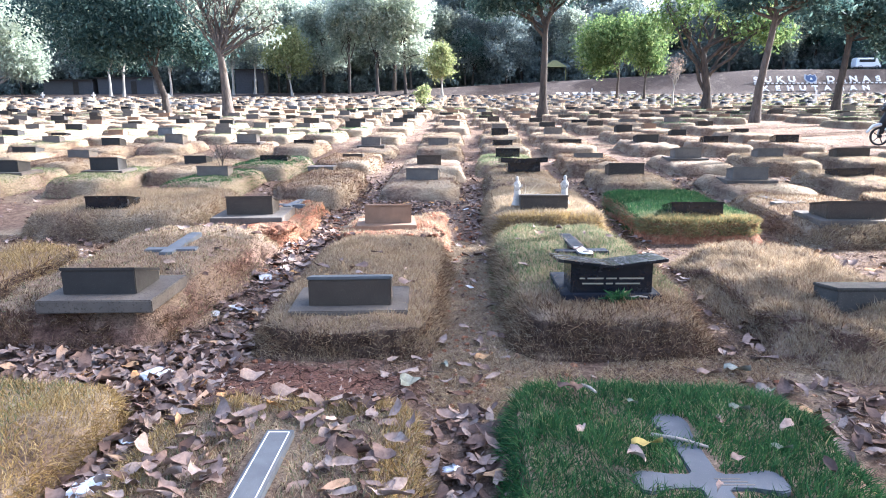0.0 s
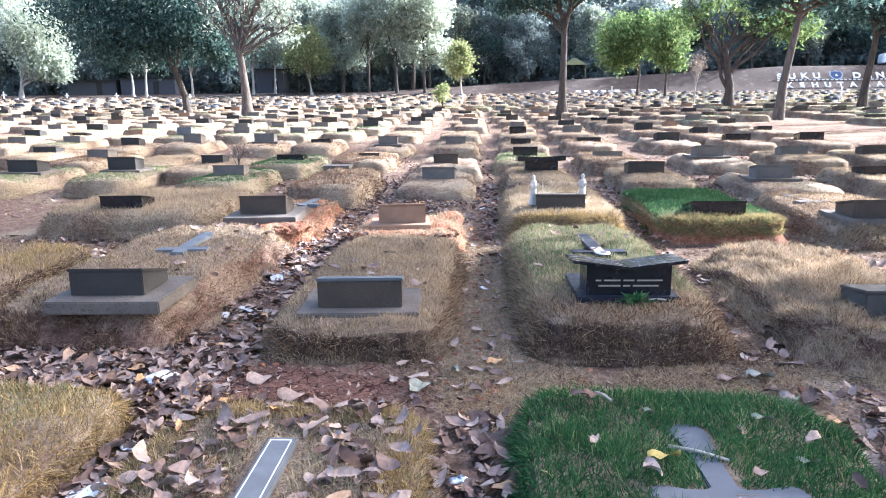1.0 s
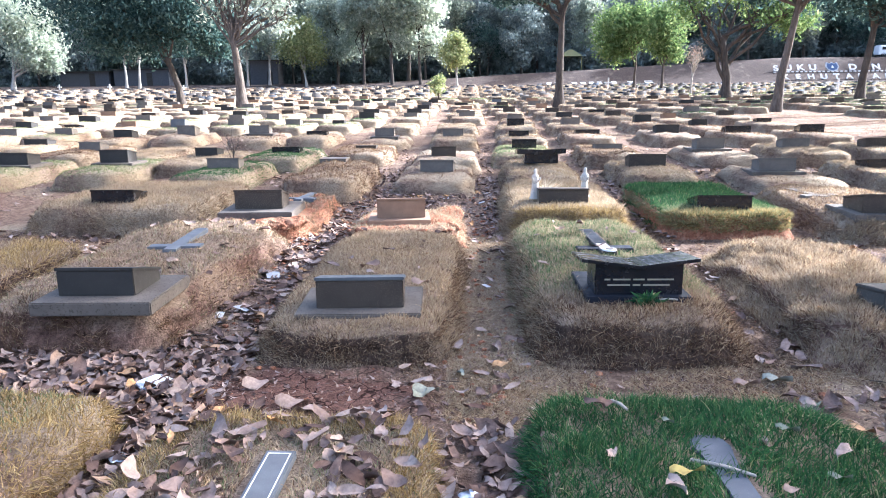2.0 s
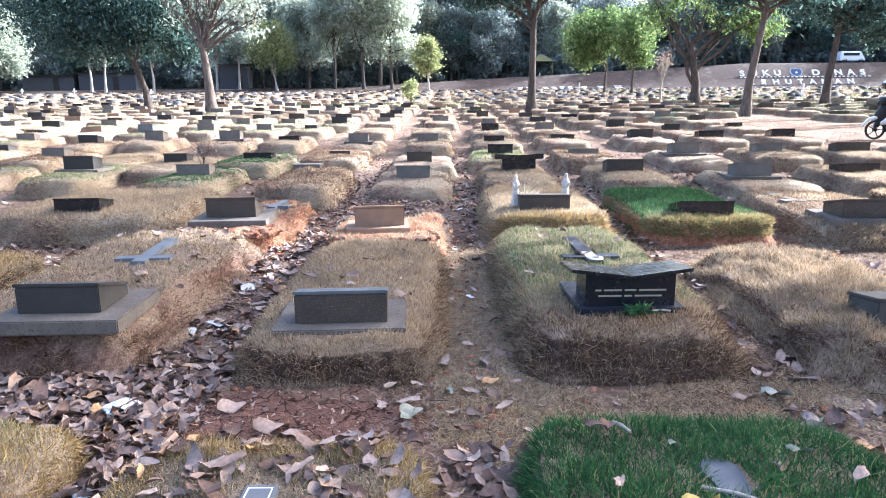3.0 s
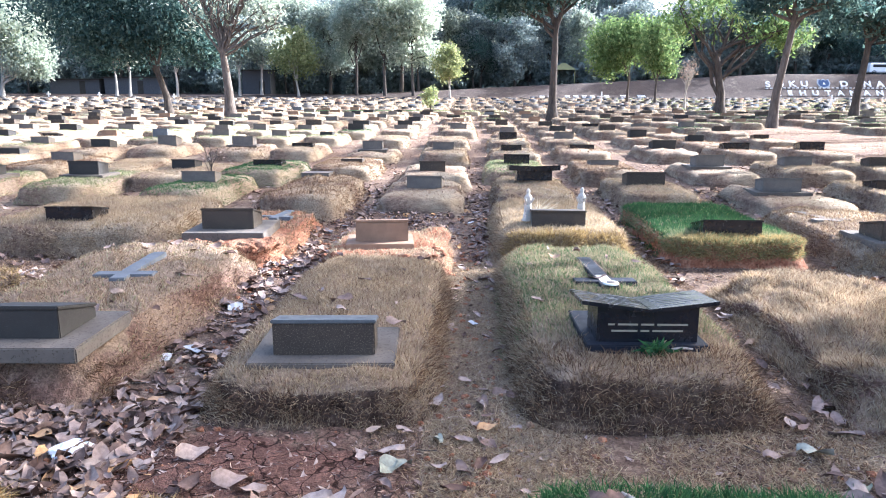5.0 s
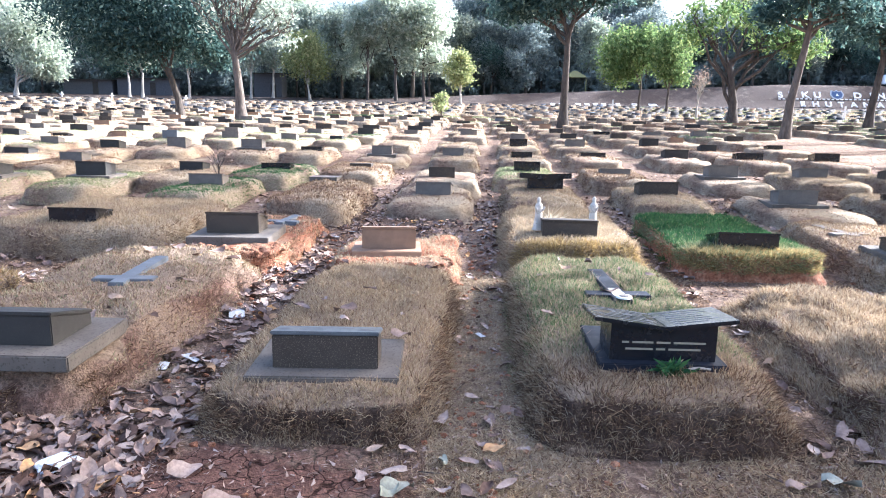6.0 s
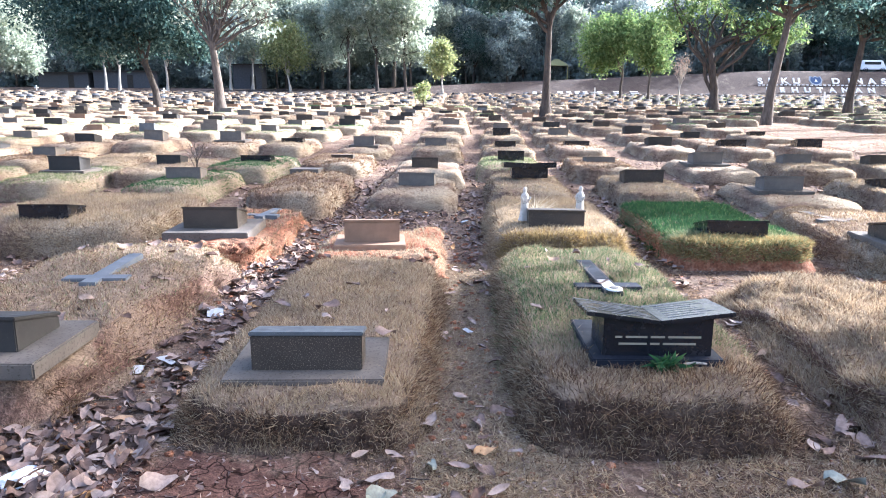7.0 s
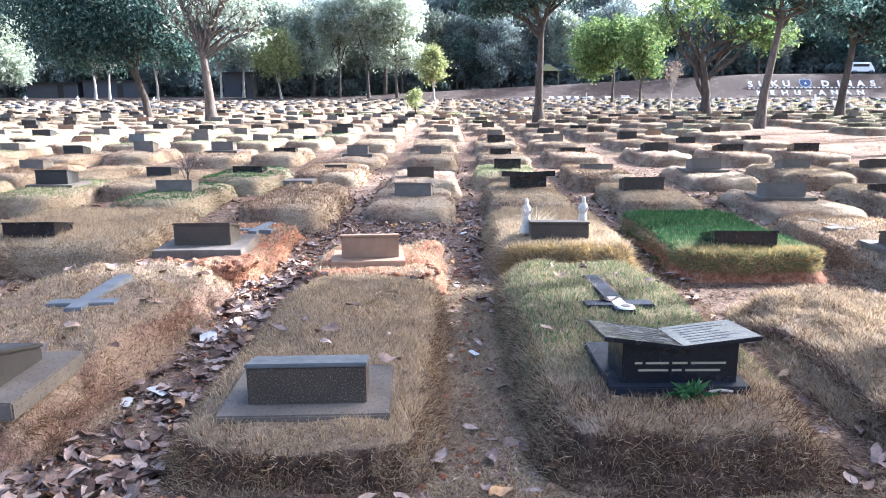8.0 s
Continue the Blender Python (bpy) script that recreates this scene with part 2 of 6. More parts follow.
# ---- mesh helpers ----
def link(name, verts, faces, mat, parent=None, label="", smooth=False):
    me = bpy.data.meshes.new(name)
    me.from_pydata(verts, [], faces)
    me.materials.append(mat)
    if smooth:
        me.polygons.foreach_set("use_smooth", [True] * len(me.polygons))
    ob = new(name, me)
    ob.parent = parent
    return tagged(ob, label)


def part(name, bm, mat, parent=None, label="", smooth=False):
    me = bpy.data.meshes.new(name)
    bm.to_mesh(me)
    bm.free()
    me.materials.append(mat)
    if smooth:
        me.polygons.foreach_set("use_smooth", [True] * len(me.polygons))
    ob = new(name, me)
    ob.parent = parent
    return tagged(ob, label)


def raw(name, v, tri, mat, parent=None, label=""):
    """A mesh of triangles from arrays."""
    me = bpy.data.meshes.new(name)
    me.vertices.add(len(v))
    me.vertices.foreach_set("co", np.ascontiguousarray(v, dtype=np.float32).ravel())
    me.loops.add(tri.size)
    me.loops.foreach_set("vertex_index", np.ascontiguousarray(tri, dtype=np.int32).ravel())
    me.polygons.add(len(tri))
    me.polygons.foreach_set("loop_start", np.arange(0, tri.size, 3, dtype=np.int32))
    me.polygons.foreach_set("loop_total", np.full(len(tri), 3, dtype=np.int32))
    me.update(calc_edges=True)
    me.materials.append(mat)
    ob = new(name, me)
    ob.parent = parent
    return tagged(ob, label)


def solid(points, faces, bevel=0.0, seg=2):
    bm = bmesh.new()
    vs = [bm.verts.new(p) for p in points]
    for f in faces:
        bm.faces.new([vs[i] for i in f])
    bmesh.ops.recalc_face_normals(bm, faces=bm.faces[:])
    if bevel:
        bmesh.ops.bevel(bm, geom=bm.edges[:], offset=bevel, segments=seg, affect="EDGES")
    return bm


BOX = [(0, 1, 2, 3), (4, 5, 6, 7), (0, 1, 5, 4), (1, 2, 6, 5), (2, 3, 7, 6), (3, 0, 4, 7)]


def box(x0, x1, y0, y1, z0, z1, bevel=0.006):
    return solid([(x0, y0, z0), (x1, y0, z0), (x1, y1, z0), (x0, y1, z0), (x0, y0, z1), (x1, y0, z1), (x1, y1, z1), (x0, y1, z1)], BOX, bevel)


def unit(v):
    return v / np.maximum(np.linalg.norm(v, axis=1, keepdims=True), 1e-9)


def blade_mesh(base, grow, length, width, rng, bent=True):
    """Grass blades on the base points along grow: three bent triangles each, or one."""
    n = len(base)
    side = unit(np.cross(grow, rng.normal(size=(n, 3))))
    bend = unit(rng.normal(size=(n, 3)) * [1, 1, 0.35] + [0, 0, -0.25])
    L, w = length[:, None], width[:, None]
    root = base - grow * 0.012
    tip = base + grow * L * 0.86 + bend * L * 0.42
    if not bent:
        v = np.stack([root - side * w, root + side * w, tip], 1).reshape(-1, 3)
        return v, np.arange(3 * n).reshape(-1, 3)
    mid = base + grow * L * 0.52 + bend * L * 0.1
    v = np.stack([root - side * w, root + side * w, mid - side * w * 0.8, mid + side * w * 0.8, tip], 1).reshape(-1, 3)
    k = 5 * np.arange(n)[:, None]
    return v, np.concatenate([k + [0, 1, 3], k + [0, 3, 2], k + [2, 3, 4]], 1).reshape(-1, 3)


def on_mesh(v, tri, n, rng):
    """n random points with their normals, even over the triangles."""
    a, b, c = v[tri[:, 0]], v[tri[:, 1]], v[tri[:, 2]]
    nor = np.cross(b - a, c - a)
    area = np.linalg.norm(nor, axis=1)
    pick = rng.choice(len(tri), n, p=area / area.sum())
    r1, r2 = np.sqrt(rng.random((n, 1))), rng.random((n, 1))
    p = a[pick] * (1 - r1) + b[pick] * r1 * (1 - r2) + c[pick] * r1 * r2
    nn = unit(nor)[pick]
    return p, nn * np.sign(nn[:, 2:3] + 1e-6)


def rise(y):
    """The ground climbs gently away from the first rows."""
    return 0.02 * max(0.0, y - 5.0)


def bank(x, y):
    """The earth bank at the far edge, higher towards the wood with the letters."""
    s = min(1.0, max(0.0, (y - 95) / 9))
    return s * s * (3 - 2 * s) * min(3.6, max(0.5, 1.3 + 0.05 * x))


def ground_z(x, y):
    z = rise(y) + bank(x, y)
    if abs(x) < 30 and y < 45:
        z += 0.03 * noise.noise((x * 0.8, y * 0.8, 0.0)) + 0.014 * noise.noise((x * 5, y * 5, 3.0)) + 0.007 * noise.noise((x * 14, y * 14, 7.0))
    return z


# ---- ground ----
def stretch(a, b, step, far_a, far_b):
    """Coordinates, even between a and b, in growing steps beyond."""
    out = list(np.arange(a, b, step))
    s, lo, hi = step, [], []
    q = a
    while q > far_a:
        s *= 1.12
        q -= s
        lo.append(q)
    s, q = step, out[-1]
    while q < far_b:
        s = min(s * 1.06, 40)
        q += s
        hi.append(q)
    return lo[::-1] + out + hi


xs, ys = stretch(-4, 6, 0.055, -500, 500), stretch(-3.2, 8, 0.055, -300, 900)
gv = [(x, y, ground_z(x, y) - bank(x, y)) for y in ys for x in xs]
nx = len(xs)
gf = [(j * nx + i, j * nx + i + 1, (j + 1) * nx + i + 1, (j + 1) * nx + i) for j in range(len(ys) - 1) for i in range(nx - 1)]
ground = link("ground", gv, gf, GROUND, smooth=True)
tagged(ground, "dry reddish-brown cemetery earth with straw patches", "ground", kind="structure")


# ---- graves ----
def mound_shape(x0, x1, y0, y1, h, seed, around=72, rough=1.0, slope=0.0):
    """A turf mound: steep sides, soft shoulders, an uneven top. Arrays of points and triangles."""
    cx, cy, hx, hy = (x0 + x1) / 2, (y0 + y1) / 2, (x1 - x0) / 2, (y1 - y0) / 2
    rings = [(-0.05, -0.06), (-0.02, 0.1), (0.005, 0.5), (0.01, 0.82), (0.045, 0.97), (0.15, 1.02), (0.4, 1.04)]
    worn = [(-0.07, -0.06), (-0.03, 0.08), (0.05, 0.38), (0.12, 0.68), (0.2, 0.9), (0.3, 1.0), (0.45, 1.04)]
    rings = [(a + (c - a) * slope, b + (d - b) * slope) for (a, b), (c, d) in zip(rings, worn)]
    if around >= 96:
        rings = [(p[0] + (q[0] - p[0]) * f, p[1] + (q[1] - p[1]) * f) for p, q in zip(rings, rings[1:]) for f in (0, 0.33, 0.67)] + rings[-1:]
    v = []
    for inset, level in rings:
        for k in range(around):
            a = 2 * math.pi * k / around
            ca, sa = math.cos(a), math.sin(a)
            q = 0.26 + 0.1 * slope
            ex, ey = math.copysign(abs(ca) ** q, ca), math.copysign(abs(sa) ** q, sa)
            x, y = cx + ex * max(0.05, hx - inset), cy + ey * max(0.05, hy - inset)
            d = noise.noise((x * 3 + seed, y * 3, level * 2)) * 0.045 * rough
            x += ca * d
            y += sa * d
            z = h * level + (0.03 * noise.noise((x * 4, y * 4, seed + 1.5)) + 0.012 * noise.noise((x * 13, y * 13, seed))) * rough * max(0, level)
            v.append((x, y, z))
    v.append((cx, cy, h * 1.05))
    t = []
    for r in range(len(rings) - 1):
        for k in range(around):
            a, b = r * around + k, r * around + (k + 1) % around
            t += [(a, b, b + around), (a, b + around, a + around)]
    r = (len(rings) - 1) * around
    t += [(r + k, r + (k + 1) % around, len(v) - 1) for k in range(around)]
    return np.array(v), np.array(t)


def clump(p, size, phase):
    """A smooth random field between 0 and 1 over the points, for tufts and thin spots."""
    x, y, z = p[:, 0] * size, p[:, 1] * size, p[:, 2] * size
    f = np.sin(1.3 * x + 2.1 * np.sin(0.7 * y + phase)) + np.sin(1.7 * y + 1.9 * np.sin(0.9 * x + 2.3 * phase)) + np.sin(2.3 * (x - y) + 1.5 * z + phase) + np.sin(3.1 * (x + 0.6 * y) + z - phase)
    return np.clip(0.5 + f / 6, 0, 1)


def grass_on(v, tri, n, rng, length, width, bent, keep=None):
    p, nn = on_mesh(v, tri, n, rng)
    if keep is not None:
        k = keep(p, nn)
        p, nn = p[k], nn[k]
    k = rng.random(len(p)) < 0.55 + 0.75 * clump(p, 9.0, 0.0)
    p, nn = p[k], nn[k]
    up = nn[:, 2:3]
    lean = np.stack([clump(p, 5.0, 1.0), clump(p, 5.0, 2.0), 0 * p[:, 0]], 1) - [0.5, 0.5, 0]
    grow = unit(lean * 0.9 + nn * 0.75 + np.array([0, 0, 1.0]) * (up * 0.8 - (1 - up) * 0.15) + rng.normal(size=(len(p), 3)) * 0.6)
    ln = length * (0.45 + 0.9 * rng.random(len(p))) * (0.65 + 0.8 * clump(p, 7.0, 3.0))
    return blade_mesh(p, grow, ln, width * (0.7 + 0.6 * rng.random(len(p))), rng, bent)


def clear_of(*boxes):
    """Where grass may grow: outside the plinths that lie on the mound."""
    def keep(p, nn):
        ok = np.ones(len(p), bool)
        for x0, x1, y0, y1 in boxes:
            ok &= ~((p[:, 0] > x0) & (p[:, 0] < x1) & (p[:, 1] > y0) & (p[:, 1] < y1) & (nn[:, 2] > 0.4))
        return ok
    return keep


def mound(x0, x1, y0, y1, h, seed, label, layers, body=None, bare=(), around=96, rough=1.0, bent=True, slope=0.0):
    """One mound with its layers of grass: (name, material, blades, length, width, test of the place)."""
    v, tri = mound_shape(x0, x1, y0, y1, h, seed, around, rough, slope)
    base = np.array([(x0 + x1) / 2, (y0 + y1) / 2, rise((y0 + y1) / 2)])
    ob = raw("grave_mound", v - base * [1, 1, 0], tri, body or MOUND)
    ob.data.polygons.foreach_set("use_smooth", [True] * len(ob.data.polygons))
    ob.location = base
    tagged(ob, label, "grave mound", "grave mounds in rows")
    rng = np.random.default_rng(seed)
    free = clear_of(*bare)
    for name, mat, n, length, width, test in layers:
        def keep(p, nn, test=test):
            return free(p, nn) & (test(p, nn, rng) if test else True)
        bv, bt = grass_on(v, tri, n, rng, length, width, bent, keep)
        tagged(raw(name, bv - base * [1, 1, 0], bt, mat, ob), kind="stuff")
    return ob


def stone(x, y, z, w, hf, hb, depth, mat, turn=0.0, plinth=None, plate=None, label="", plinth_mat=None, ph=0.05):
    """A wedge headstone: tall back towards the path, a plate that slopes down over the grave."""
    ob = new("gravestone")
    ob.matrix_world = pose(x, y, z, 0, 0, turn)
    tagged(ob, label, "gravestone", "gravestones in rows")
    base = 0.0
    if plinth:
        a, b, c, d = plinth
        part("plinth", box(a, b, c, d, -0.06, ph, 0.008), plinth_mat or GREY, ob)
        base = ph - 0.004
    pts = [(-w / 2, 0, base), (w / 2, 0, base), (w / 2, depth, base), (-w / 2, depth, base), (-w / 2, 0, base + hf), (w / 2, 0, base + hf), (w / 2, depth, base + hb), (-w / 2, depth, base + hb)]
    if not plinth:
        pts = [(a, b, c - 0.12 if i < 4 else c) for i, (a, b, c) in enumerate(pts)]
    part("block", solid(pts, BOX, 0.006), mat, ob)
    o, t = 0.008, 0.022
    k = (hb - hf) / depth
    zf, zb = base + hf + 0.002 - k * -o, base + hb + 0.002 + k * o
    pp = [(-w / 2 - o, -o, zf), (w / 2 + o, -o, zf), (w / 2 + o, depth + o, zb), (-w / 2 - o, depth + o, zb)]
    part("plaque", solid(pp + [(a, b, c + t) for a, b, c in pp], BOX, 0.005), plate or mat, ob)
    return ob


def book_stone(x, y, z, w, h, depth, turn, over, label, lines=0, plinth=None, lift=0.05, t=0.024):
    """A polished black block that carries an open stone book."""
    ob = new("gravestone")
    ob.matrix_world = pose(x, y, z, 0, 0, turn)
    tagged(ob, label, "gravestone", "gravestones in rows")
    base = 0.0
    if plinth:
        a, b, c, d = plinth
        part("plinth", box(a, b, c, d, -0.05, 0.045, 0.006), DUSTY_BLACK, ob)
        base = 0.042
    W, drop = w / 2 + over, 0.045
    out = lift * (w / 2) / W
    prof = [(-w / 2, base - 0.02), (w / 2, base - 0.02), (w / 2, base + h + out), (0, base + h), (-w / 2, base + h + out)]
    fall = drop * depth / (depth + 0.13)
    blk = [(a, 0, c) for a, c in prof] + [(a, depth, c - (fall if i > 1 else 0)) for i, (a, c) in enumerate(prof)]
    part("block", solid(blk, [(0, 1, 2, 3, 4), (9, 8, 7, 6, 5)] + [(i, (i + 1) % 5, 5 + (i + 1) % 5, 5 + i) for i in range(5)], 0.004), BLACK, ob)
    for s in (-1, 1):
        k = drop / (depth + 0.13)
        pts = [(0, -0.03, base + h + 0.03 * k), (s * W, -0.03, base + h + lift + 0.03 * k), (s * W, depth + 0.1, base + h + lift - drop), (0, depth + 0.1, base + h - drop)]
        pg = part("page", solid([(a, b, c + 0.001) for a, b, c in pts] + [(a, b, c + t) for a, b, c in pts], BOX, 0.003), BLACK, ob)
        for r in range(lines):
            f = 0.14 + 0.72 * r / max(1, lines - 1)
            q0, q1 = 0.14, 0.62 + 0.26 * ((r * 7) % 4) / 4
            def on(u, f=f, pts=pts):
                a, b, c, d = (Vector(q) for q in pts)
                return (a.lerp(b, u)).lerp(d.lerp(c, u), f) + Vector((0, 0, t + 0.0005))
            u0, u1 = on(q0), on(q1)
            d = Vector((0, 0.009, -0.0008))
            part("inscription_bar", solid([u0, u1, u1 + d, u0 + d] + [q + Vector((0, 0, 0.001)) for q in (u0, u1, u1 + d, u0 + d)], BOX), PLAQUE, pg)
    return ob


def only_top(p, nn, rng):
    return nn[:, 2] > 0.55


def front_bare(p, nn, rng):
    return (nn[:, 2] > 0.5) | (rng.random(len(p)) < 0.22)


def eroded(p, nn, rng):
    return (nn[:, 2] > 0.5) & (rng.random(len(p)) < 0.8) | (rng.random(len(p)) < 0.1)


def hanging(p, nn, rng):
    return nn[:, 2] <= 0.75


DRY_LABEL, GREEN_LABEL = "raised grave mound of dry straw-coloured grass", "raised grave mound of trimmed green grass"

# first row, at the camera's feet
mound(-0.36, 0.9, -3.4, -1.42, 0.15, 11, "low dry grave mound strewn with dead leaves", [
    # The ochre fringe paints warm low sun along the mound's edges.
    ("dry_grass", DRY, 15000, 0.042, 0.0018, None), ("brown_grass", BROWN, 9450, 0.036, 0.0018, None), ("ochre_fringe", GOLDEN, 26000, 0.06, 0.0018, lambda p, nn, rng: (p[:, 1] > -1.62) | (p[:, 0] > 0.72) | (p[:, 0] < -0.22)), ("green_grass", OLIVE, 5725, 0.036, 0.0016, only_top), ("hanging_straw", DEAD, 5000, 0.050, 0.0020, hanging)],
    bare=[(0.15, 0.35, -2.95, -1.84)])
mound(1.3, 2.72, -3.6, -1.3, 0.19, 12, GREEN_LABEL, [
    ("green_grass", GREEN, 54000, 0.064, 0.0021, None), ("half_dry_grass", OLIVE, 4725, 0.053, 0.0016, lambda p, nn, rng: p[:, 1] > -1.75)],
    bare=[(1.99, 2.12, -2.6, -2.04), (1.98, 2.13, -1.94, -1.74), (1.78, 2.34, -2.36, -2.23)], body=TURF)
mound(-1.95, -0.7, -3.3, -1.27, 0.19, 13, DRY_LABEL, [
    ("dry_grass", GOLDEN, 24000, 0.056, 0.0019, None), ("green_grass", OLIVE, 9000, 0.05, 0.0019, lambda p, nn, rng: (nn[:, 2] > 0.55) & (p[:, 0] < -1.1 + 0.3 * rng.random(len(p)))), ("hanging_straw", GOLDEN, 9000, 0.060, 0.0020, hanging)])

# second row
mound(-2.4, -0.92, -0.28, 2.95, 0.3, 21, "eroded grave mound with thin dry grass and cracked soil", [
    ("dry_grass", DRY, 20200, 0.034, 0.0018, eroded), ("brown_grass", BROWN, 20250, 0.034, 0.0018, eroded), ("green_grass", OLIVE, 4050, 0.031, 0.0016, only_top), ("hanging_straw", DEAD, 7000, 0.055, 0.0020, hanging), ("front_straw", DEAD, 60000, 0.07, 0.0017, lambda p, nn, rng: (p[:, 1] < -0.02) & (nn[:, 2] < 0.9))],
    bare=[(-1.85, -1.0, -0.32, 0.42), (-1.66, -1.5, 1.24, 2.22), (-1.82, -1.33, 1.36, 1.5)], rough=2.2, body=BROKEN, slope=0.55)
mound(-0.34, 0.93, -0.45, 2.75, 0.21, 22, DRY_LABEL, [
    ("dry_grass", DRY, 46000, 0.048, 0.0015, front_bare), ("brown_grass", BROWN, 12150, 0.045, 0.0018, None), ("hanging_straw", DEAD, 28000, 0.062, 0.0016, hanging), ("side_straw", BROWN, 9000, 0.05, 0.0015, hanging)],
    bare=[(-0.12, 0.71, -0.2, 0.48)], body=TURF, slope=0.35)
mound(1.42, 2.79, -0.4, 3.05, 0.26, 23, "raised grave mound of green grass with dry brown sides", [
    ("green_grass", OLIVE, 30982, 0.046, 0.0018, lambda p, nn, rng: (nn[:, 2] > 0.5) & (p[:, 1] > 0.2 + 0.3 * rng.random(len(p)))),
    ("fresh_grass", GREEN, 24000, 0.046, 0.0016, lambda p, nn, rng: (nn[:, 2] > 0.6) & (p[:, 1] > 0.5 + 0.5 * rng.random(len(p)))),
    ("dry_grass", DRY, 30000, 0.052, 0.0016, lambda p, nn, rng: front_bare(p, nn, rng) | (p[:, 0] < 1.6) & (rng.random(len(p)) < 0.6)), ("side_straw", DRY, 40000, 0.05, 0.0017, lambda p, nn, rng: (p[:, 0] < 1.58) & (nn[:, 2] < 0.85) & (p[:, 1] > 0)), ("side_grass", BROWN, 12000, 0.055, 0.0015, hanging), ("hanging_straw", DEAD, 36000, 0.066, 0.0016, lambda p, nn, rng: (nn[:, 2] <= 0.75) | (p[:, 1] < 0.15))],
    bare=[(1.8, 2.5, 0.0, 0.7), (2.12, 2.27, 1.32, 2.34), (1.94, 2.44, 1.46, 1.6)], body=TURF, slope=0.45)
mound(3.2, 4.65, -0.75, 2.35, 0.2, 24, DRY_LABEL, [
    ("dry_grass", DRY, 42000, 0.062, 0.0018, lambda p, nn, rng: rng.random(len(p)) < 0.3 + 0.7 * (nn[:, 2] > 0.8)), ("brown_grass", BROWN, 20000, 0.06, 0.0019, None), ("hanging_straw", DEAD, 12000, 0.07, 0.002, hanging)], rough=2.6, body=BROKEN, slope=1.0)
mound(-4.3, -2.62, -0.9, 1.95, 0.26, 25, DRY_LABEL, [
    ("dry_grass", DRY, 18000, 0.050, 0.002, None), ("ochre_grass", GOLDEN, 24000, 0.08, 0.0018, lambda p, nn, rng: (p[:, 0] > -3.1 - 0.2 * rng.random(len(p))) & (p[:, 1] > 0.6 + 0.5 * rng.random(len(p)))), ("brown_grass", BROWN, 10800, 0.050, 0.0021, None), ("hanging_straw", DEAD, 9000, 0.070, 0.0022, hanging)], body=TURF)

# third row
mound(-4.4, -2.2, 3.4, 6.0, 0.325, 31, DRY_LABEL, [
    ("dry_grass", DRY, 44000, 0.046, 0.0018, None), ("brown_grass", BROWN, 5000, 0.045, 0.0018, None), ("hanging_straw", DEAD, 11000, 0.06, 0.0024, hanging)], slope=0.5)
mound(-2.0, -0.85, 3.1, 5.5, 0.2, 32, "bare collapsed grave mound of red soil and straw", [
    ("dry_straw", DRY, 5670, 0.037, 0.0024, None), ("brown_straw", BROWN, 4725, 0.037, 0.0024, None)], body=RED_SOIL, rough=2.2, bare=[(-1.8, -0.95, 3.15, 4.2)])
mound(-0.28, 0.9, 2.72, 4.1, 0.2, 33, "bare collapsed grave mound of red soil and straw", [
    ("dry_straw", DRY, 7425, 0.043, 0.0024, None)], body=RED_SOIL, rough=2.2, bare=[(-0.1, 0.6, 2.9, 3.5)])
mound(1.42, 2.85, 3.2, 5.9, 0.33, 34, DRY_LABEL, [
    # Ochre blades at the front paint its sunlit, glowing edge.
    ("dry_grass", DRY, 34000, 0.053, 0.0021, None), ("ochre_fringe", GOLDEN, 90000, 0.075, 0.002, lambda p, nn, rng: (p[:, 1] < 3.32 + 0.1 * rng.random(len(p))) & (p[:, 2] > 0.06)), ("hanging_straw", DEAD, 6000, 0.07, 0.0024, hanging)], slope=0.4)
mound(3.22, 4.62, 3.2, 6.0, 0.27, 35, GREEN_LABEL, [
    ("green_grass", GREEN, 30000, 0.052, 0.0024, lambda p, nn, rng: (nn[:, 2] > 0.4) & (p[:, 1] > 3.65 + 0.25 * rng.random(len(p)))),
    # Olive and ochre blades at the front also paint its sunlit rim.
    ("front_grass", OLIVE, 40000, 0.055, 0.0024, lambda p, nn, rng: (p[:, 1] < 3.7) & (p[:, 2] > 0.11 + 0.07 * rng.random(len(p)))), ("dry_fringe", GOLDEN, 80000, 0.06, 0.0024, lambda p, nn, rng: (p[:, 1] < 3.5) & (p[:, 2] > 0.12)), ("half_dry_grass", OLIVE, 22000, 0.050, 0.0024, lambda p, nn, rng: ((p[:, 1] < 3.9) | (nn[:, 2] < 0.6)) & (p[:, 2] > 0.09)), ("dry_grass", BROWN, 2500, 0.050, 0.0024, hanging)], body=RED_TURF)
mound(4.95, 6.5, 2.9, 5.7, 0.27, 36, DRY_LABEL, [
    ("dry_fringe", DRY, 60000, 0.06, 0.0024, lambda p, nn, rng: (p[:, 1] < 3.1) & (p[:, 2] > 0.05)),
    ("brown_grass", BROWN, 16200, 0.037, 0.0024, None), ("dry_grass", DRY, 9450, 0.037, 0.0024, None), ("hanging_straw", DEAD, 8000, 0.060, 0.0026, hanging)], rough=1.5, slope=0.6)
mound(6.9, 8.3, 2.9, 5.7, 0.27, 37, DRY_LABEL, [("dry_grass", DRY, 12150, 0.050, 0.0027, None), ("brown_grass", BROWN, 6750, 0.050, 0.0027, None), ("hanging_straw", DEAD, 6000, 0.070, 0.0030, hanging)], body=TURF)

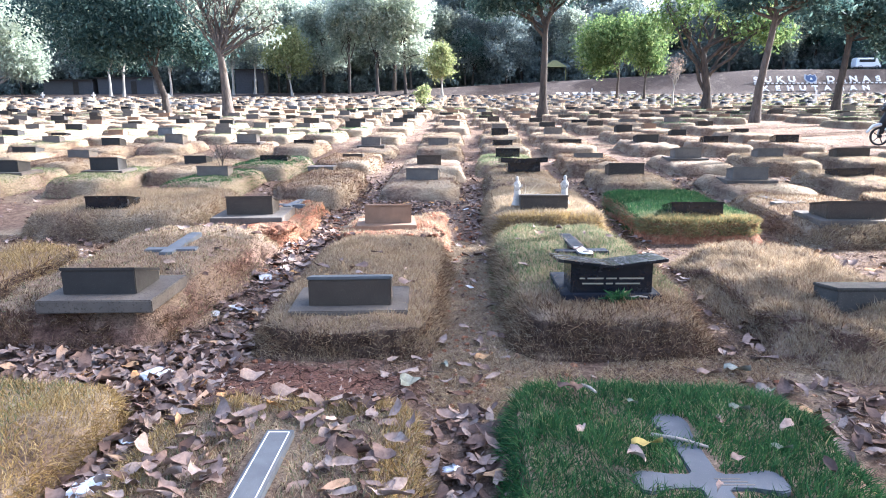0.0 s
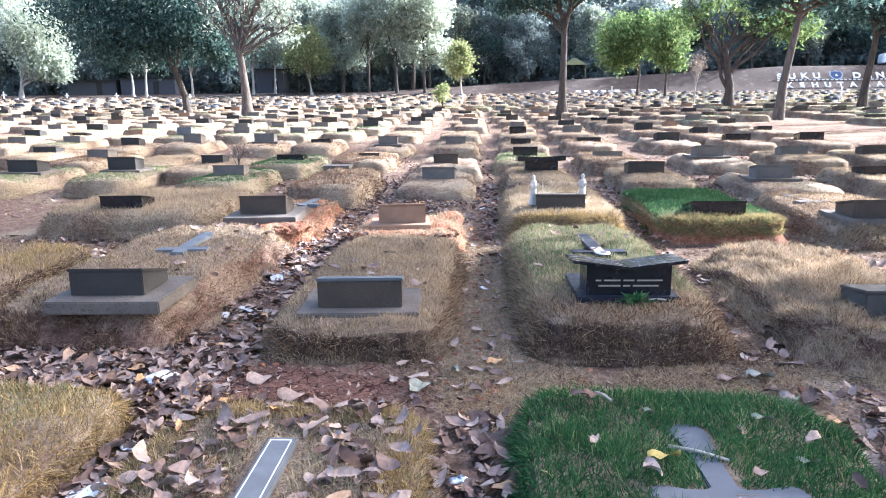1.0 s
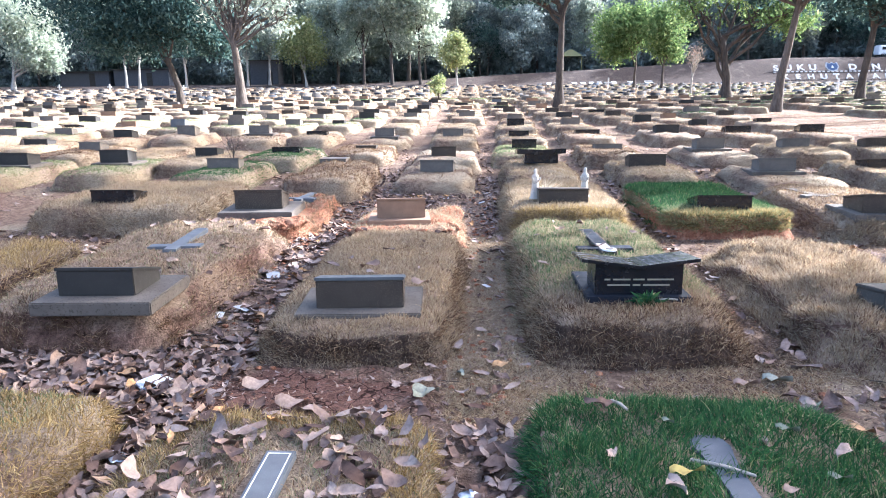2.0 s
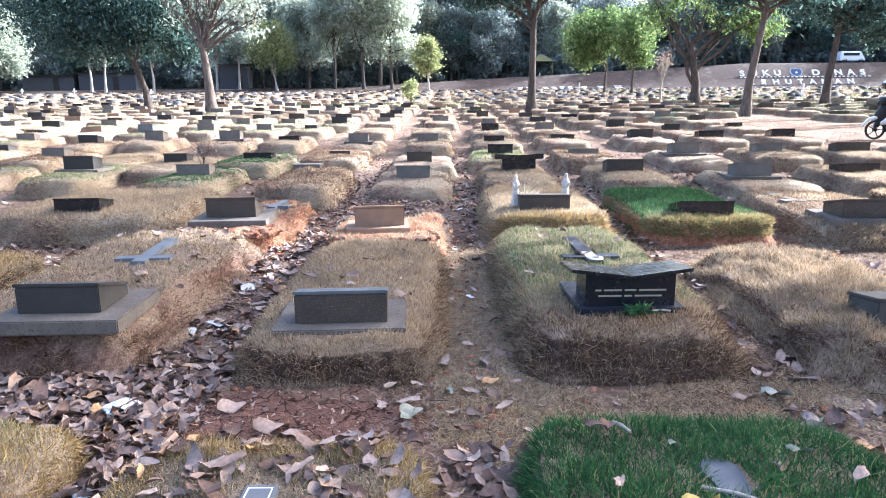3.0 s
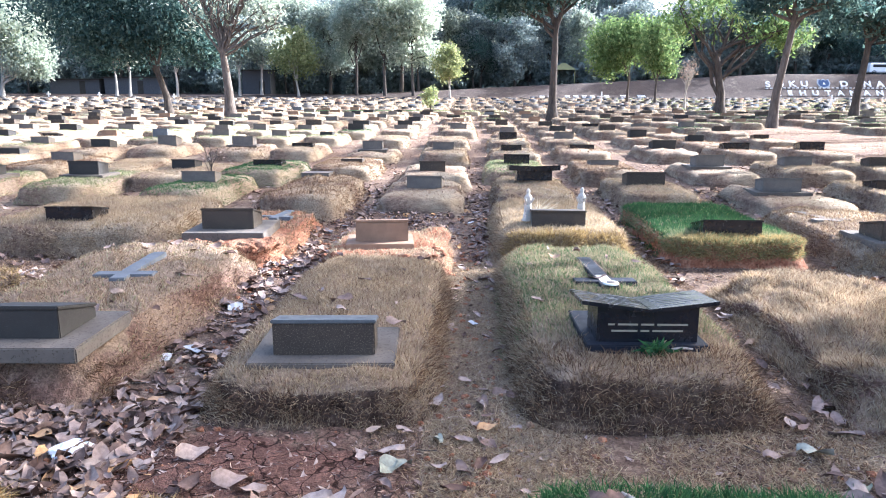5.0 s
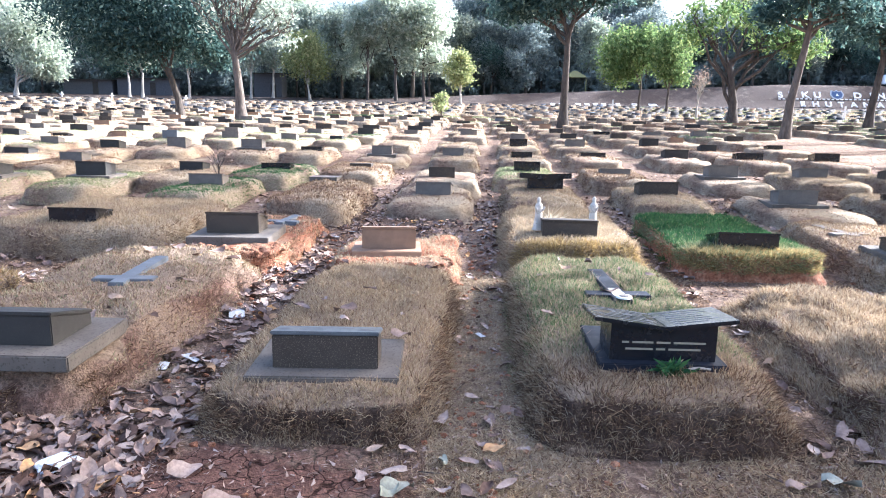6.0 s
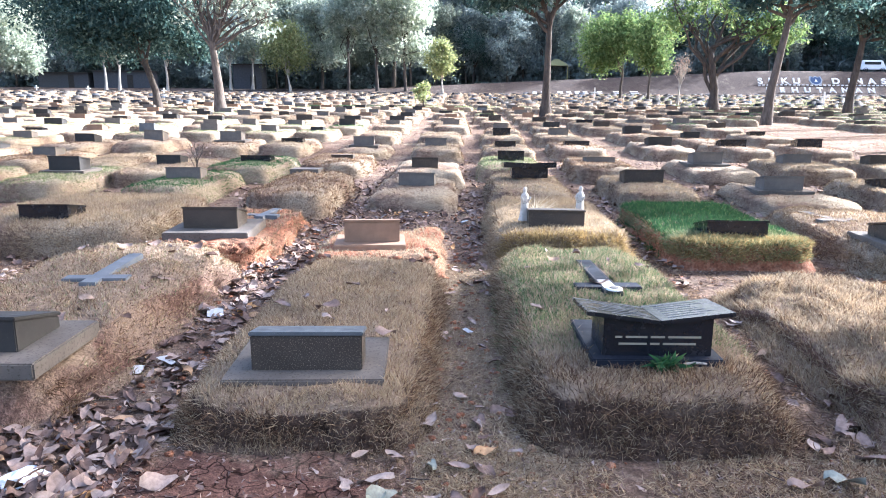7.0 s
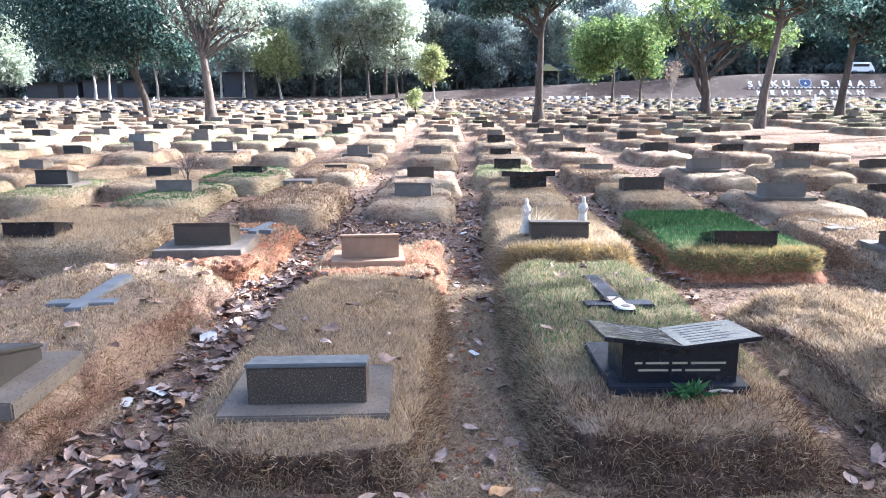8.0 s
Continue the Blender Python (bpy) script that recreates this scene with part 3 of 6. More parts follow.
# headstones of these rows
stone(0.3, -0.05, 0.205, 0.58, 0.195, 0.15, 0.22, GRANITE, 3, (-0.42, 0.41, -0.13, 0.52), PLAQUE, "speckled brown granite gravestone with a grey sloping plaque", PALE, 0.035)
stone(-1.435, -0.14, 0.315, 0.51, 0.175, 0.07, 0.42, DARK, 2, (-0.37, 0.42, -0.16, 0.54), DARK, "dark granite gravestone on a wide cement plinth", PALE, 0.03)
stone(4.02, 0.0, 0.17, 0.6, 0.17, 0.12, 0.34, GREYBROWN, 0, None, GREYBROWN, "grey-brown terrazzo gravestone sunk in dry grass")
c_stone = book_stone(2.155, 0.07, 0.26, 0.58, 0.18, 0.3, 1, 0.1, "polished black gravestone shaped as an open book with gilt lettering", 7, (-0.355, 0.345, -0.06, 0.62))
c_front = next(o for o in c_stone.children if o.name.startswith("block"))
for row, (wide, zc) in enumerate(((0.455, 0.108), (0.415, 0.07))):
    at = -wide / 2
    for length in ((0.038, 0.115, 0.075, 0.175), (0.15, 0.05, 0.175))[row]:
        part("inscription_bar", box(at, at + length, -0.0015, 0.004, 0.042 + zc - 0.0055, 0.042 + zc + 0.0055, 0), GOLD, c_front, "gilt bar of engraved lettering")
        at += length + 0.018
stone(0.25, 3.12, 0.225, 0.53, 0.2, 0.17, 0.2, TAN, 6, (-0.36, 0.32, -0.15, 0.4), TAN, "tan terrazzo gravestone on a stepped tan plinth in loose soil", TAN, 0.045)
stone(-1.5, 3.62, 0.24, 0.56, 0.21, 0.11, 0.4, GRANITE, 3, (-0.42, 0.44, -0.25, 0.6), GRANITE, "speckled granite gravestone on a cement plinth over crumbled soil", PALE, 0.05)
stone(2.09, 3.62, 0.33, 0.57, 0.17, 0.14, 0.3, GRANITE, -2, None, GRANITE, "low brown granite gravestone sunk in dry grass", None, 0.05)
stone(3.88, 3.47, 0.255, 0.6, 0.185, 0.075, 0.45, BLACK, -2, None, BLACK, "low black granite gravestone in trimmed green grass")
stone(-3.33, 3.74, 0.335, 0.51, 0.15, 0.07, 0.42, BLACK, 4, None, BLACK, "low black granite gravestone in dry grass")
stone(5.6, 3.2, 0.26, 0.68, 0.19, 0.1, 0.45, GRANITE, -2, (-0.46, 0.46, -0.14, 0.62), GRANITE, "brown granite gravestone on a wide grey plinth", PALE, 0.04)


def flat_cross(x, y, z, turn, up, down, half, width, thick, mat, label):
    """A stone cross laid flat on a mound; its long arm points along +y."""
    w = width / 2
    pts = [(-w, -up), (w, -up), (w, -w), (half, -w), (half, w), (w, w), (w, down), (-w, down), (-w, w), (-half, w), (-half, -w), (-w, -w)]
    bm = bmesh.new()
    low, high = [bm.verts.new((a, b, -0.03)) for a, b in pts], [bm.verts.new((a, b, thick)) for a, b in pts]
    n = len(pts)
    for i in range(n):
        bm.faces.new((low[i], low[(i + 1) % n], high[(i + 1) % n], high[i]))
    bm.faces.new(high)
    bm.faces.new(low[::-1])
    bmesh.ops.recalc_face_normals(bm, faces=bm.faces[:])
    bmesh.ops.bevel(bm, geom=[e for e in bm.edges if abs(e.verts[0].co.z - e.verts[1].co.z) < 1e-5 and e.verts[0].co.z > 0], offset=0.005, segments=2, affect="EDGES")
    ob = part("flat_cross", bm, mat)
    ob.matrix_world = pose(x, y, z, 0, 0, turn)
    return tagged(ob, label, "grave cross", "crosses laid on graves")


flat_cross(-1.57, 1.43, 0.305, 5, 0.17, 0.78, 0.23, 0.12, 0.035, BLUEGREY, "pale blue-grey stone cross lying on a dry mound")
cc = flat_cross(2.19, 1.53, 0.272, 3, 0.2, 0.8, 0.24, 0.13, 0.03, DUSTY_BLACK, "black granite cross lying on the green mound")
bm = bmesh.new()
bmesh.ops.create_cone(bm, cap_ends=True, segments=28, radius1=0.06, radius2=0.055, depth=0.012)
bmesh.ops.transform(bm, matrix=Matrix.Translation((0.01, -0.15, 0.042)), verts=bm.verts[:])
part("medallion", bm, WHITE, cc, "white oval medallion")
bm = bmesh.new()
bmesh.ops.create_cone(bm, cap_ends=True, segments=24, radius1=0.036, radius2=0.034, depth=0.006)
bmesh.ops.transform(bm, matrix=Matrix.Translation((0.01, -0.15, 0.0495)), verts=bm.verts[:])
part("medallion_face", bm, GREY, cc, "dark centre of the medallion")
part("stain", box(-0.045, 0.045, -0.09, 0.14, 0.0285, 0.0325, 0.001), STATUE, cc, "pale weathered patch")
for s in (-1, 1):
    part("inlay_line", box(s * 0.05 - 0.002, s * 0.05 + 0.002, 0.08, 0.77, 0.0285, 0.0312, 0), GREY, cc)
lobed = bmesh.new()
outline = []
for k, reach in enumerate((0.3, 0.6, 0.3, 0.36)):
    arm = [(0.055, 0.056), (0.5 * reach, 0.046), (0.68 * reach, 0.062), (0.82 * reach, 0.083), (0.93 * reach, 0.07), (0.99 * reach, 0.035)]
    c, d = ((1, 0), (0, 1), (-1, 0), (0, -1))[k]
    outline += [(c * r + d * w, d * r - c * w) for r, w in arm] + [(c * r - d * w, d * r + c * w) for r, w in arm[::-1]]
low, high = [lobed.verts.new((p, q, -0.03)) for p, q in outline], [lobed.verts.new((p, q, 0.03)) for p, q in outline]
for i in range(len(outline)):
    j = (i + 1) % len(outline)
    lobed.faces.new((low[i], low[j], high[j], high[i]))
bmesh.ops.bevel(lobed, geom=lobed.faces.new(high).edges[:], offset=0.006, segments=2, affect="EDGES")
bmesh.ops.recalc_face_normals(lobed, faces=lobed.faces[:])
lobed_cross = part("flat_cross", lobed, SLATE)
lobed_cross.matrix_world = pose(2.05, -2.29, 0.182, 0, 0, 1)
tagged(lobed_cross, "slate-grey stone cross with lobed arms in green grass", "grave cross", "crosses laid on graves")
for row in range(3):
    part("inscription_bar", box(0.02, 0.16 - 0.02 * row, -0.035 + 0.022 * row, -0.028 + 0.022 * row, 0.029, 0.0312, 0), GREY, lobed_cross)
sc = flat_cross(0.255, -2.62, 0.15, 0, 0.3, 0.78, 0.25, 0.125, 0.04, BLUEGREY, "grey-blue stone cross with white inlaid lines on dry leaves")
for s in (-1, 1):
    part("inlay_line", box(s * 0.046 - 0.0025, s * 0.046 + 0.0025, 0.07, 0.755, 0.039, 0.0412, 0), WHITE, sc)
part("inlay_line", box(-0.046, 0.046, 0.75, 0.755, 0.039, 0.0413, 0), WHITE, sc)
flat_cross(-1.3, 4.85, 0.205, -6, 0.14, 0.5, 0.2, 0.11, 0.03, BLUEGREY, "pale blue-grey stone cross lying behind a granite gravestone")
flat_cross(5.45, 4.6, 0.275, 12, 0.15, 0.6, 0.22, 0.13, 0.02, GREY, "grey stone cross lying on a dry mound")


def statue(x, y, z, h, turn, label, lean):
    """A small robed plaster figure, one plain lathe-like mesh."""
    bm = bmesh.new()
    prof = [(0.0, 0.34), (0.03, 0.33), (0.1, 0.27), (0.3, 0.22), (0.5, 0.2), (0.62, 0.21), (0.72, 0.24), (0.79, 0.17), (0.83, 0.09), (0.87, 0.105), (0.92, 0.115), (0.97, 0.085), (1.0, 0.02)]
    rings = []
    for k, (f, r) in enumerate(prof):
        ring = []
        for i in range(20):
            a = 2 * math.pi * i / 20
            fold = 1 + (0.1 * math.sin(5 * a + 2 * f) if f < 0.7 else 0)
            ring.append(bm.verts.new((r * h * 0.52 * fold * math.cos(a) + lean * f * f * h, r * h * 0.38 * fold * math.sin(a), f * h)))
        rings.append(ring)
    for a, b in zip(rings, rings[1:]):
        for i in range(20):
            bm.faces.new((a[i], a[(i + 1) % 20], b[(i + 1) % 20], b[i]))
    bm.faces.new(rings[-1])
    bm.faces.new(rings[0][::-1])
    for s in (-1, 1):
        g = bmesh.ops.create_uvsphere(bm, u_segments=10, v_segments=6, radius=1)
        bmesh.ops.transform(bm, matrix=Matrix.Translation((s * 0.1 * h, -0.08 * h, 0.62 * h)) @ Euler((0.5, s * 0.35, 0)).to_matrix().to_4x4() @ Matrix.Diagonal((0.035 * h, 0.035 * h, 0.13 * h, 1)), verts=g["verts"])
    ob = part("statue", bm, STATUE, None, "", True)
    ob.matrix_world = pose(x, y, z, 0, 0, turn)
    return tagged(ob, label, "statue", "small white grave statues")


statue(1.785, 3.93, 0.355, 0.365, 15, "small white plaster robed statue beside a low gravestone", 0.0)
statue(2.39, 4.05, 0.355, 0.365, -10, "small white plaster praying statue beside a low gravestone", 0.02)
rng = np.random.default_rng(5)
tuft = np.repeat([[1.86, 3.97, 0.36]], 60, 0) + rng.normal(size=(60, 3)) * [0.02, 0.02, 0.005]
tv, tt = blade_mesh(tuft, unit(rng.normal(size=(60, 3)) * [0.42, 0.25, 0.25] + [0.7, -0.05, 0.95]), 0.2 + 0.13 * rng.random(60), np.full(60, 0.005), rng)
tagged(raw("dried_bouquet", tv, tt, CREAM), "fan of dried pale grass beside a statue", "dried flowers")
tv, tt = blade_mesh(np.repeat([[2.18, -0.04, 0.285]], 60, 0) + rng.normal(size=(60, 3)) * [0.035, 0.015, 0.006], unit(rng.normal(size=(60, 3)) * [0.9, 0.6, 0.3] + [0, -0.3, 0.7]), 0.06 + 0.06 * rng.random(60), np.full(60, 0.013), rng)
tagged(raw("weed", tv, tt, GREEN), "small green weed at the foot of the black gravestone", "weed")

# ---- the rows behind ----
STONES = {"granite": (GRANITE, GRANITE), "black": (BLACK, BLACK), "grey": (GREY, GREY), "dark": (DARK, DARK), "blue": (BLUEGREY, BLUEGREY), "tan": (TAN, TAN)}
STONE_LABELS = {"granite": "speckled brown granite gravestone", "black": "low black granite gravestone", "grey": "grey terrazzo gravestone", "dark": "dark granite gravestone", "blue": "blue-grey stone gravestone", "tan": "tan terrazzo gravestone"}
MOUND_KINDS = {"dry": (DRY, BROWN, DRY_LABEL), "brown": (BROWN, DRY, "raised grave mound of brown withered grass"), "green": (GREEN, OLIVE, GREEN_LABEL), "half": (OLIVE, DRY, "raised grave mound of half-dry grass"), "soil": (BROWN, DEAD, "collapsed grave mound of bare soil and withered straw")}


def mound_kind(kind, seed, near):
    a, b, label = MOUND_KINDS[kind]
    n, w, ln = (13000, 0.0026, 0.036) if near else (3200, 0.0066, 0.042)
    rough = 1.0
    if kind == "soil":
        n, rough = n // 5, 2.0
    ob = mound(-0.62, 0.62, -0.3, 2.3, 0.28, seed, label, [("grass", a, n, ln, w, front_bare), ("withered_grass", (DEAD if near else BROWN) if kind in ("dry", "brown") else b, n // 2, ln * 1.3, w, hanging)], around=48, bent=near, rough=rough * 1.4, slope=0.3)
    ob.location.z = 0
    return ob


stock_mounds = {(k, near): [mound_kind(k, 100 + 10 * i + 3 * near + s, near) for s in range(3 if k == "dry" else 2)] for i, k in enumerate(MOUND_KINDS) for near in (True, False)}
stock_stones = {}
for kind, (mat, plate) in STONES.items():
    stock_stones[kind, False] = stone(0, 0, 0, 0.55, 0.17, 0.10, 0.36, mat, 0, None, plate, STONE_LABELS[kind] + " sunk in grass")
    stock_stones[kind, True] = stone(0, 0, 0, 0.55, 0.19, 0.13, 0.36, mat, 0, (-0.4, 0.4, -0.12, 0.52), plate, STONE_LABELS[kind] + " on a cement plinth", PALE)
pick = random.Random(7)
placed = []


def grave(x, y, kind="granite", grass="dry", w=0.55, h=0.17, plinth=False, top=0.27, long=1.0):
    """A mound and its headstone, whose front stands at x, y. Copies of the stock kinds."""
    z = rise(y)
    near = y < 12.5
    protos = stock_mounds[grass, near]
    sx, sy = 1.0 + pick.uniform(-0.06, 0.08), long * (1.0 + pick.uniform(-0.05, 0.05))
    copy_thing(pick.choice(protos), Matrix.Translation((x + pick.uniform(-0.06, 0.06), y + 0.02, z - 0.01)) @ Matrix.Rotation(radians(pick.uniform(-2, 2)), 4, "Z") @ Matrix.Diagonal((sx, sy, top / 0.28, 1)))
    if kind:
        src = stock_stones[kind, plinth]
        copy_thing(src, Matrix.Translation((x, y, z + top * (0.97 if plinth else 1.0))) @ Matrix.Rotation(radians(pick.uniform(-4, 4)), 4, "Z") @ Matrix.Diagonal((w / 0.55, 1, h / (0.19 if plinth else 0.17), 1)))
    placed.append((x, y))


# fourth row
grave(-9.3, 7.9, "dark", "dry")
grave(-7.4, 8.0, "dark", "half", 0.6, 0.2, True)
grave(-5.6, 8.2, "dark", "half", 0.53, 0.22, True)
grave(-3.4, 7.75, "grey", "green", 0.56, 0.16)
grave(-1.3, 7.2, None, "brown", top=0.32, long=1.15)
grave(0.4, 7.6, "grey", "soil", 0.57, 0.19, top=0.2)
grave(4.02, 7.7, "granite", "dry", 0.62, 0.19)
grave(6.0, 7.2, "grey", "soil", 0.58, 0.2, True, 0.2)
grave(7.86, 7.4, "black", "dry", 0.66, 0.13)
grave(9.7, 7.5, "dark", "dry", 0.6, 0.17)
m = stock_mounds["dry", True][1]
copy_thing(m, Matrix.Translation((2.15, 7.55, rise(7.6))))
placed.append((2.15, 7.6))
book_stone(2.21, 7.75, 0.4, 0.58, 0.13, 0.3, 2, 0.13, "black stone book on a black block, on a grassy mound", lift=0.02, t=0.085)
stone(-1.55, 8.3, 0.375, 0.48, 0.03, 0.02, 0.4, GREY, 0, None, GREY, "flat grey stone slab on a tall dry mound")
# fifth row
grave(-9.6, 12.2, "dark", "dry", 0.59, 0.13)
grave(-7.6, 11.0, "grey", "brown", 0.5, 0.16)
grave(-6.0, 10.6, None, "dry")
grave(-4.4, 9.6, "dark", "dry", 0.46, 0.16)
grave(-2.96, 10.3, "black", "green", 0.58, 0.1)
grave(-1.35, 11.0, "granite", "brown", 0.45, 0.06)
grave(0.42, 9.9, "granite", "soil", 0.5, 0.17, top=0.22)
grave(2.11, 10.65, "black", "half", 0.52, 0.19)
grave(3.89, 10.6, "grey", "brown", 0.58, 0.1)
grave(6.0, 10.55, "grey", "soil", 0.57, 0.21, True, 0.22)
grave(7.82, 10.7, "grey", "dry", 0.55, 0.17)
grave(9.6, 10.7, "granite", "dry", 0.7, 0.17)
grave(11.4, 10.8, "grey", "dry")
# sixth row
grave(-12.3, 15.2, "grey", "dry")
grave(-10.84, 15.5, "grey", "half", 0.49, 0.16)
grave(-8.46, 14.25, "dark", "brown", 0.51, 0.19)
grave(-7.06, 15.1, "grey", "soil", 0.51, 0.23)
grave(-4.83, 14.6, "grey", "brown", 0.55, 0.21, True)
grave(-3.28, 14.75, "black", "dry", 0.55, 0.09)
grave(-1.35, 14.3, "grey", "soil", 0.51, 0.2, True, 0.2)
grave(0.49, 13.9, "grey", "dry", 0.52, 0.18)
grave(2.19, 13.8, "black", "dry", 0.51, 0.13)
grave(4.07, 14.6, "black", "brown", 0.63, 0.09)
grave(6.2, 14.7, "dark", "soil", 0.6, 0.19)
grave(8.02, 14.6, "black", "brown", 0.65, 0.15)
grave(9.91, 14.55, "black", "brown", 0.63, 0.18)
# seventh row
grave(-13.9, 18.4, "dark", "half")
grave(-12.03, 18.0, "black", "dry", 0.48, 0.09)
grave(-10.24, 18.2, "tan", "dry", 0.48, 0.17)
grave(-8.45, 17.85, "blue", "half", 0.46, 0.24)
grave(-6.88, 18.8, "grey", "half", 0.55, 0.19)
grave(-4.95, 18.7, "grey", "half", 0.49, 0.17)
grave(-3.53, 19.2, "dark", "half", 0.41, 0.1)
grave(-1.4, 18.4, None, "dry")
grave(0.5, 18.0, None, "dry")
grave(2.31, 17.5, "black", "dry", 0.52, 0.2)
grave(4.05, 17.9, "grey", "dry", 0.56, 0.2)
grave(6.49, 18.8, "dark", "brown", 0.52, 0.21)
grave(7.8, 17.2, "dark", "brown", 0.45, 0.16)
grave(10.14, 18.3, "black", "dry", 0.45, 0.12)
# eighth row
grave(-15.2, 21.8, "grey", "dry")
grave(-13.33, 21.3, "dark", "half", 0.63, 0.19)
grave(-11.5, 21.9, "grey", "half")
grave(-9.6, 21.5, None, "half")
grave(-7.9, 21.8, "grey", "dry", 0.5, 0.16)
grave(-6.5, 21.85, "grey", "half", 0.47, 0.19)
grave(-4.9, 22.1, "grey", "half", 0.52, 0.15)
grave(-2.98, 21.9, "dark", "green", 0.56, 0.21)
grave(-1.39, 22.5, "grey", "dry", 0.5, 0.15)
grave(0.75, 22.7, "grey", "dry", 0.6, 0.18)
grave(2.46, 20.6, "grey", "brown", 0.46, 0.18)
grave(4.3, 21.6, "dark", "dry")
grave(6.2, 22.3, "granite", "dry")
grave(7.81, 20.6, "tan", "dry", 0.44, 0.16)
grave(10.2, 21.9, "granite", "dry")
# further rows by the plots' grid
kinds, weights = ["granite", "black", "grey", "dark", "blue", "tan"], [5, 1, 5, 3, 1, 2]
row_y = 25.0
while row_y < 40:
    reach = 0.66 * (row_y + 5) + 2
    k = -int(reach / 1.85)
    while k * 1.85 < reach:
        x, y = 0.5 + k * 1.85 + pick.uniform(-0.2, 0.2), row_y + pick.uniform(-0.5, 0.5)
        k += 1
        if abs(x - 13.5) < 3.5 and row_y < 26 or abs(x - 14.8) < 1 and abs(y - 28.8) < 2.5:
            continue
        if abs(x + 12.2) < 0.7 and abs(y + 1 - 35.7) < 1.6 or abs(x - 5.65) < 0.7 and abs(y + 1 - 35) < 1.6:
            continue
        grass = pick.choices(["dry", "brown", "half", "green"], [5, 1, 1, 0.3] if x < 14 else [1, 1, 3, 3])[0]
        grave(x, y, pick.choices(kinds, weights)[0], grass, pick.uniform(0.45, 0.66), pick.uniform(0.11, 0.22))
    row_y += 3.5
# the stock pieces take a plot of their own at the edge of the last row
spare = -26.5
for ob in [o for group in stock_mounds.values() for o in group]:
    ob.location = (spare, 41.5, rise(41.5))
    spare += 1.85
spare = -26.5
for ob in stock_stones.values():
    ob.location = (spare, 41.5, rise(41.5) + 0.27)
    spare += 1.85
fv, ft, sv, st, bv, bt, nb = [], [], {}, {}, [], [], 0
rng = np.random.default_rng(77)
row_y, nv, ns = 45.0, 0, {}
base_v, base_t = mound_shape(-0.62, 0.62, -0.3, 2.4, 0.28, 300, 14)
wedge = np.array([(-0.28, 0, -0.1), (0.28, 0, -0.1), (0.28, 0.36, -0.1), (-0.28, 0.36, -0.1), (-0.28, 0, 0.18), (0.28, 0, 0.18), (0.28, 0.36, 0.11), (-0.28, 0.36, 0.11)])
wedge_t = np.array([t for q in BOX for t in ((q[0], q[1], q[2]), (q[0], q[2], q[3]))])
blades_far = {"dry": [], "green": []}
while row_y < 94:
    reach = 0.66 * (row_y + 5) + 3
    k = -int(reach / 1.85)
    while k * 1.85 < reach:
        x, y = 0.5 + k * 1.85 + pick.uniform(-0.3, 0.3), row_y + pick.uniform(-0.8, 0.8)
        k += 1
        o = np.array((x, y, rise(y)))
        fv.append(base_v * [pick.uniform(0.85, 1.1), 1, pick.uniform(0.7, 1.2)] + o)
        ft.append(base_t + nv)
        nv += len(base_v)
        mat = pick.choices(kinds, weights)[0]
        sv.setdefault(mat, []).append(wedge * [pick.uniform(0.8, 1.3), 1, pick.uniform(0.7, 1.3)] + o + [0, 0, 0.27])
        st.setdefault(mat, []).append(wedge_t + 8 * ns.get(mat, 0))
        ns[mat] = ns.get(mat, 0) + 1
        p, nn = on_mesh(fv[-1], base_t, 130, rng)
        blades_far["green" if x > 16 and pick.random() < 0.5 else "dry"].append(blade_mesh(p, unit(nn + rng.normal(size=p.shape) * 0.4 + [0, 0, 0.5]), 0.1 + 0.08 * rng.random(130), np.full(130, 0.03), rng, False)[0])
    row_y += 3.5
tagged(raw("distant_mounds", np.concatenate(fv), np.concatenate(ft), MOUND), "far rows of low dry grave mounds", "grave mounds", kind="stuff")
for mat in sv:
    tagged(raw("distant_gravestones", np.concatenate(sv[mat]), np.concatenate(st[mat]), STONES[mat][0]), "far rows of " + STONE_LABELS[mat] + "s", "gravestones", kind="stuff")
for name, parts in blades_far.items():
    if parts:
        v = np.concatenate(parts)
        tagged(raw("distant_grass", v, np.arange(len(v)).reshape(-1, 3), DRY if name == "dry" else OLIVE), name + " grass over the far graves", "grass", kind="stuff")


# ---- trees ----
def tube(path, radii, sides=9, cap=True):
    v, f = [], []
    for i, p in enumerate(path):
        p = Vector(p)
        d = (Vector(path[min(i + 1, len(path) - 1)]) - Vector(path[max(i - 1, 0)])).normalized()
        s = d.orthogonal().normalized() if abs(d.z) < 0.99 else Vector((1, 0, 0))
        s = (Vector((1, 0.2, 0)) - d * d.dot(Vector((1, 0.2, 0)))).normalized() if abs(d.x) < 0.95 else s
        t = d.cross(s)
        for k in range(sides):
            a = 2 * math.pi * k / sides
            v.append(tuple(p + (s * math.cos(a) + t * math.sin(a)) * radii[i] * (1 + 0.1 * noise.noise((p.x * 3 + k, p.y, p.z * 2)))))
    for i in range(len(path) - 1):
        for k in range(sides):
            a, b = i * sides + k, i * sides + (k + 1) % sides
            f.append((a, b, b + sides, a + sides))
    return v, f


def limb(a, b, r0, r1, rnd, wob=0.06, n=6):
    a, b = Vector(a), Vector(b)
    ln = (b - a).length
    pts, rad = [], []
    for i in range(n + 1):
        f = i / n
        w = wob * ln * math.sin(math.pi * f)
        pts.append(a.lerp(b, f) + Vector((rnd.uniform(-w, w), rnd.uniform(-w, w), w * 0.5)))
        rad.append(r0 + (r1 - r0) * f)
    return pts, rad


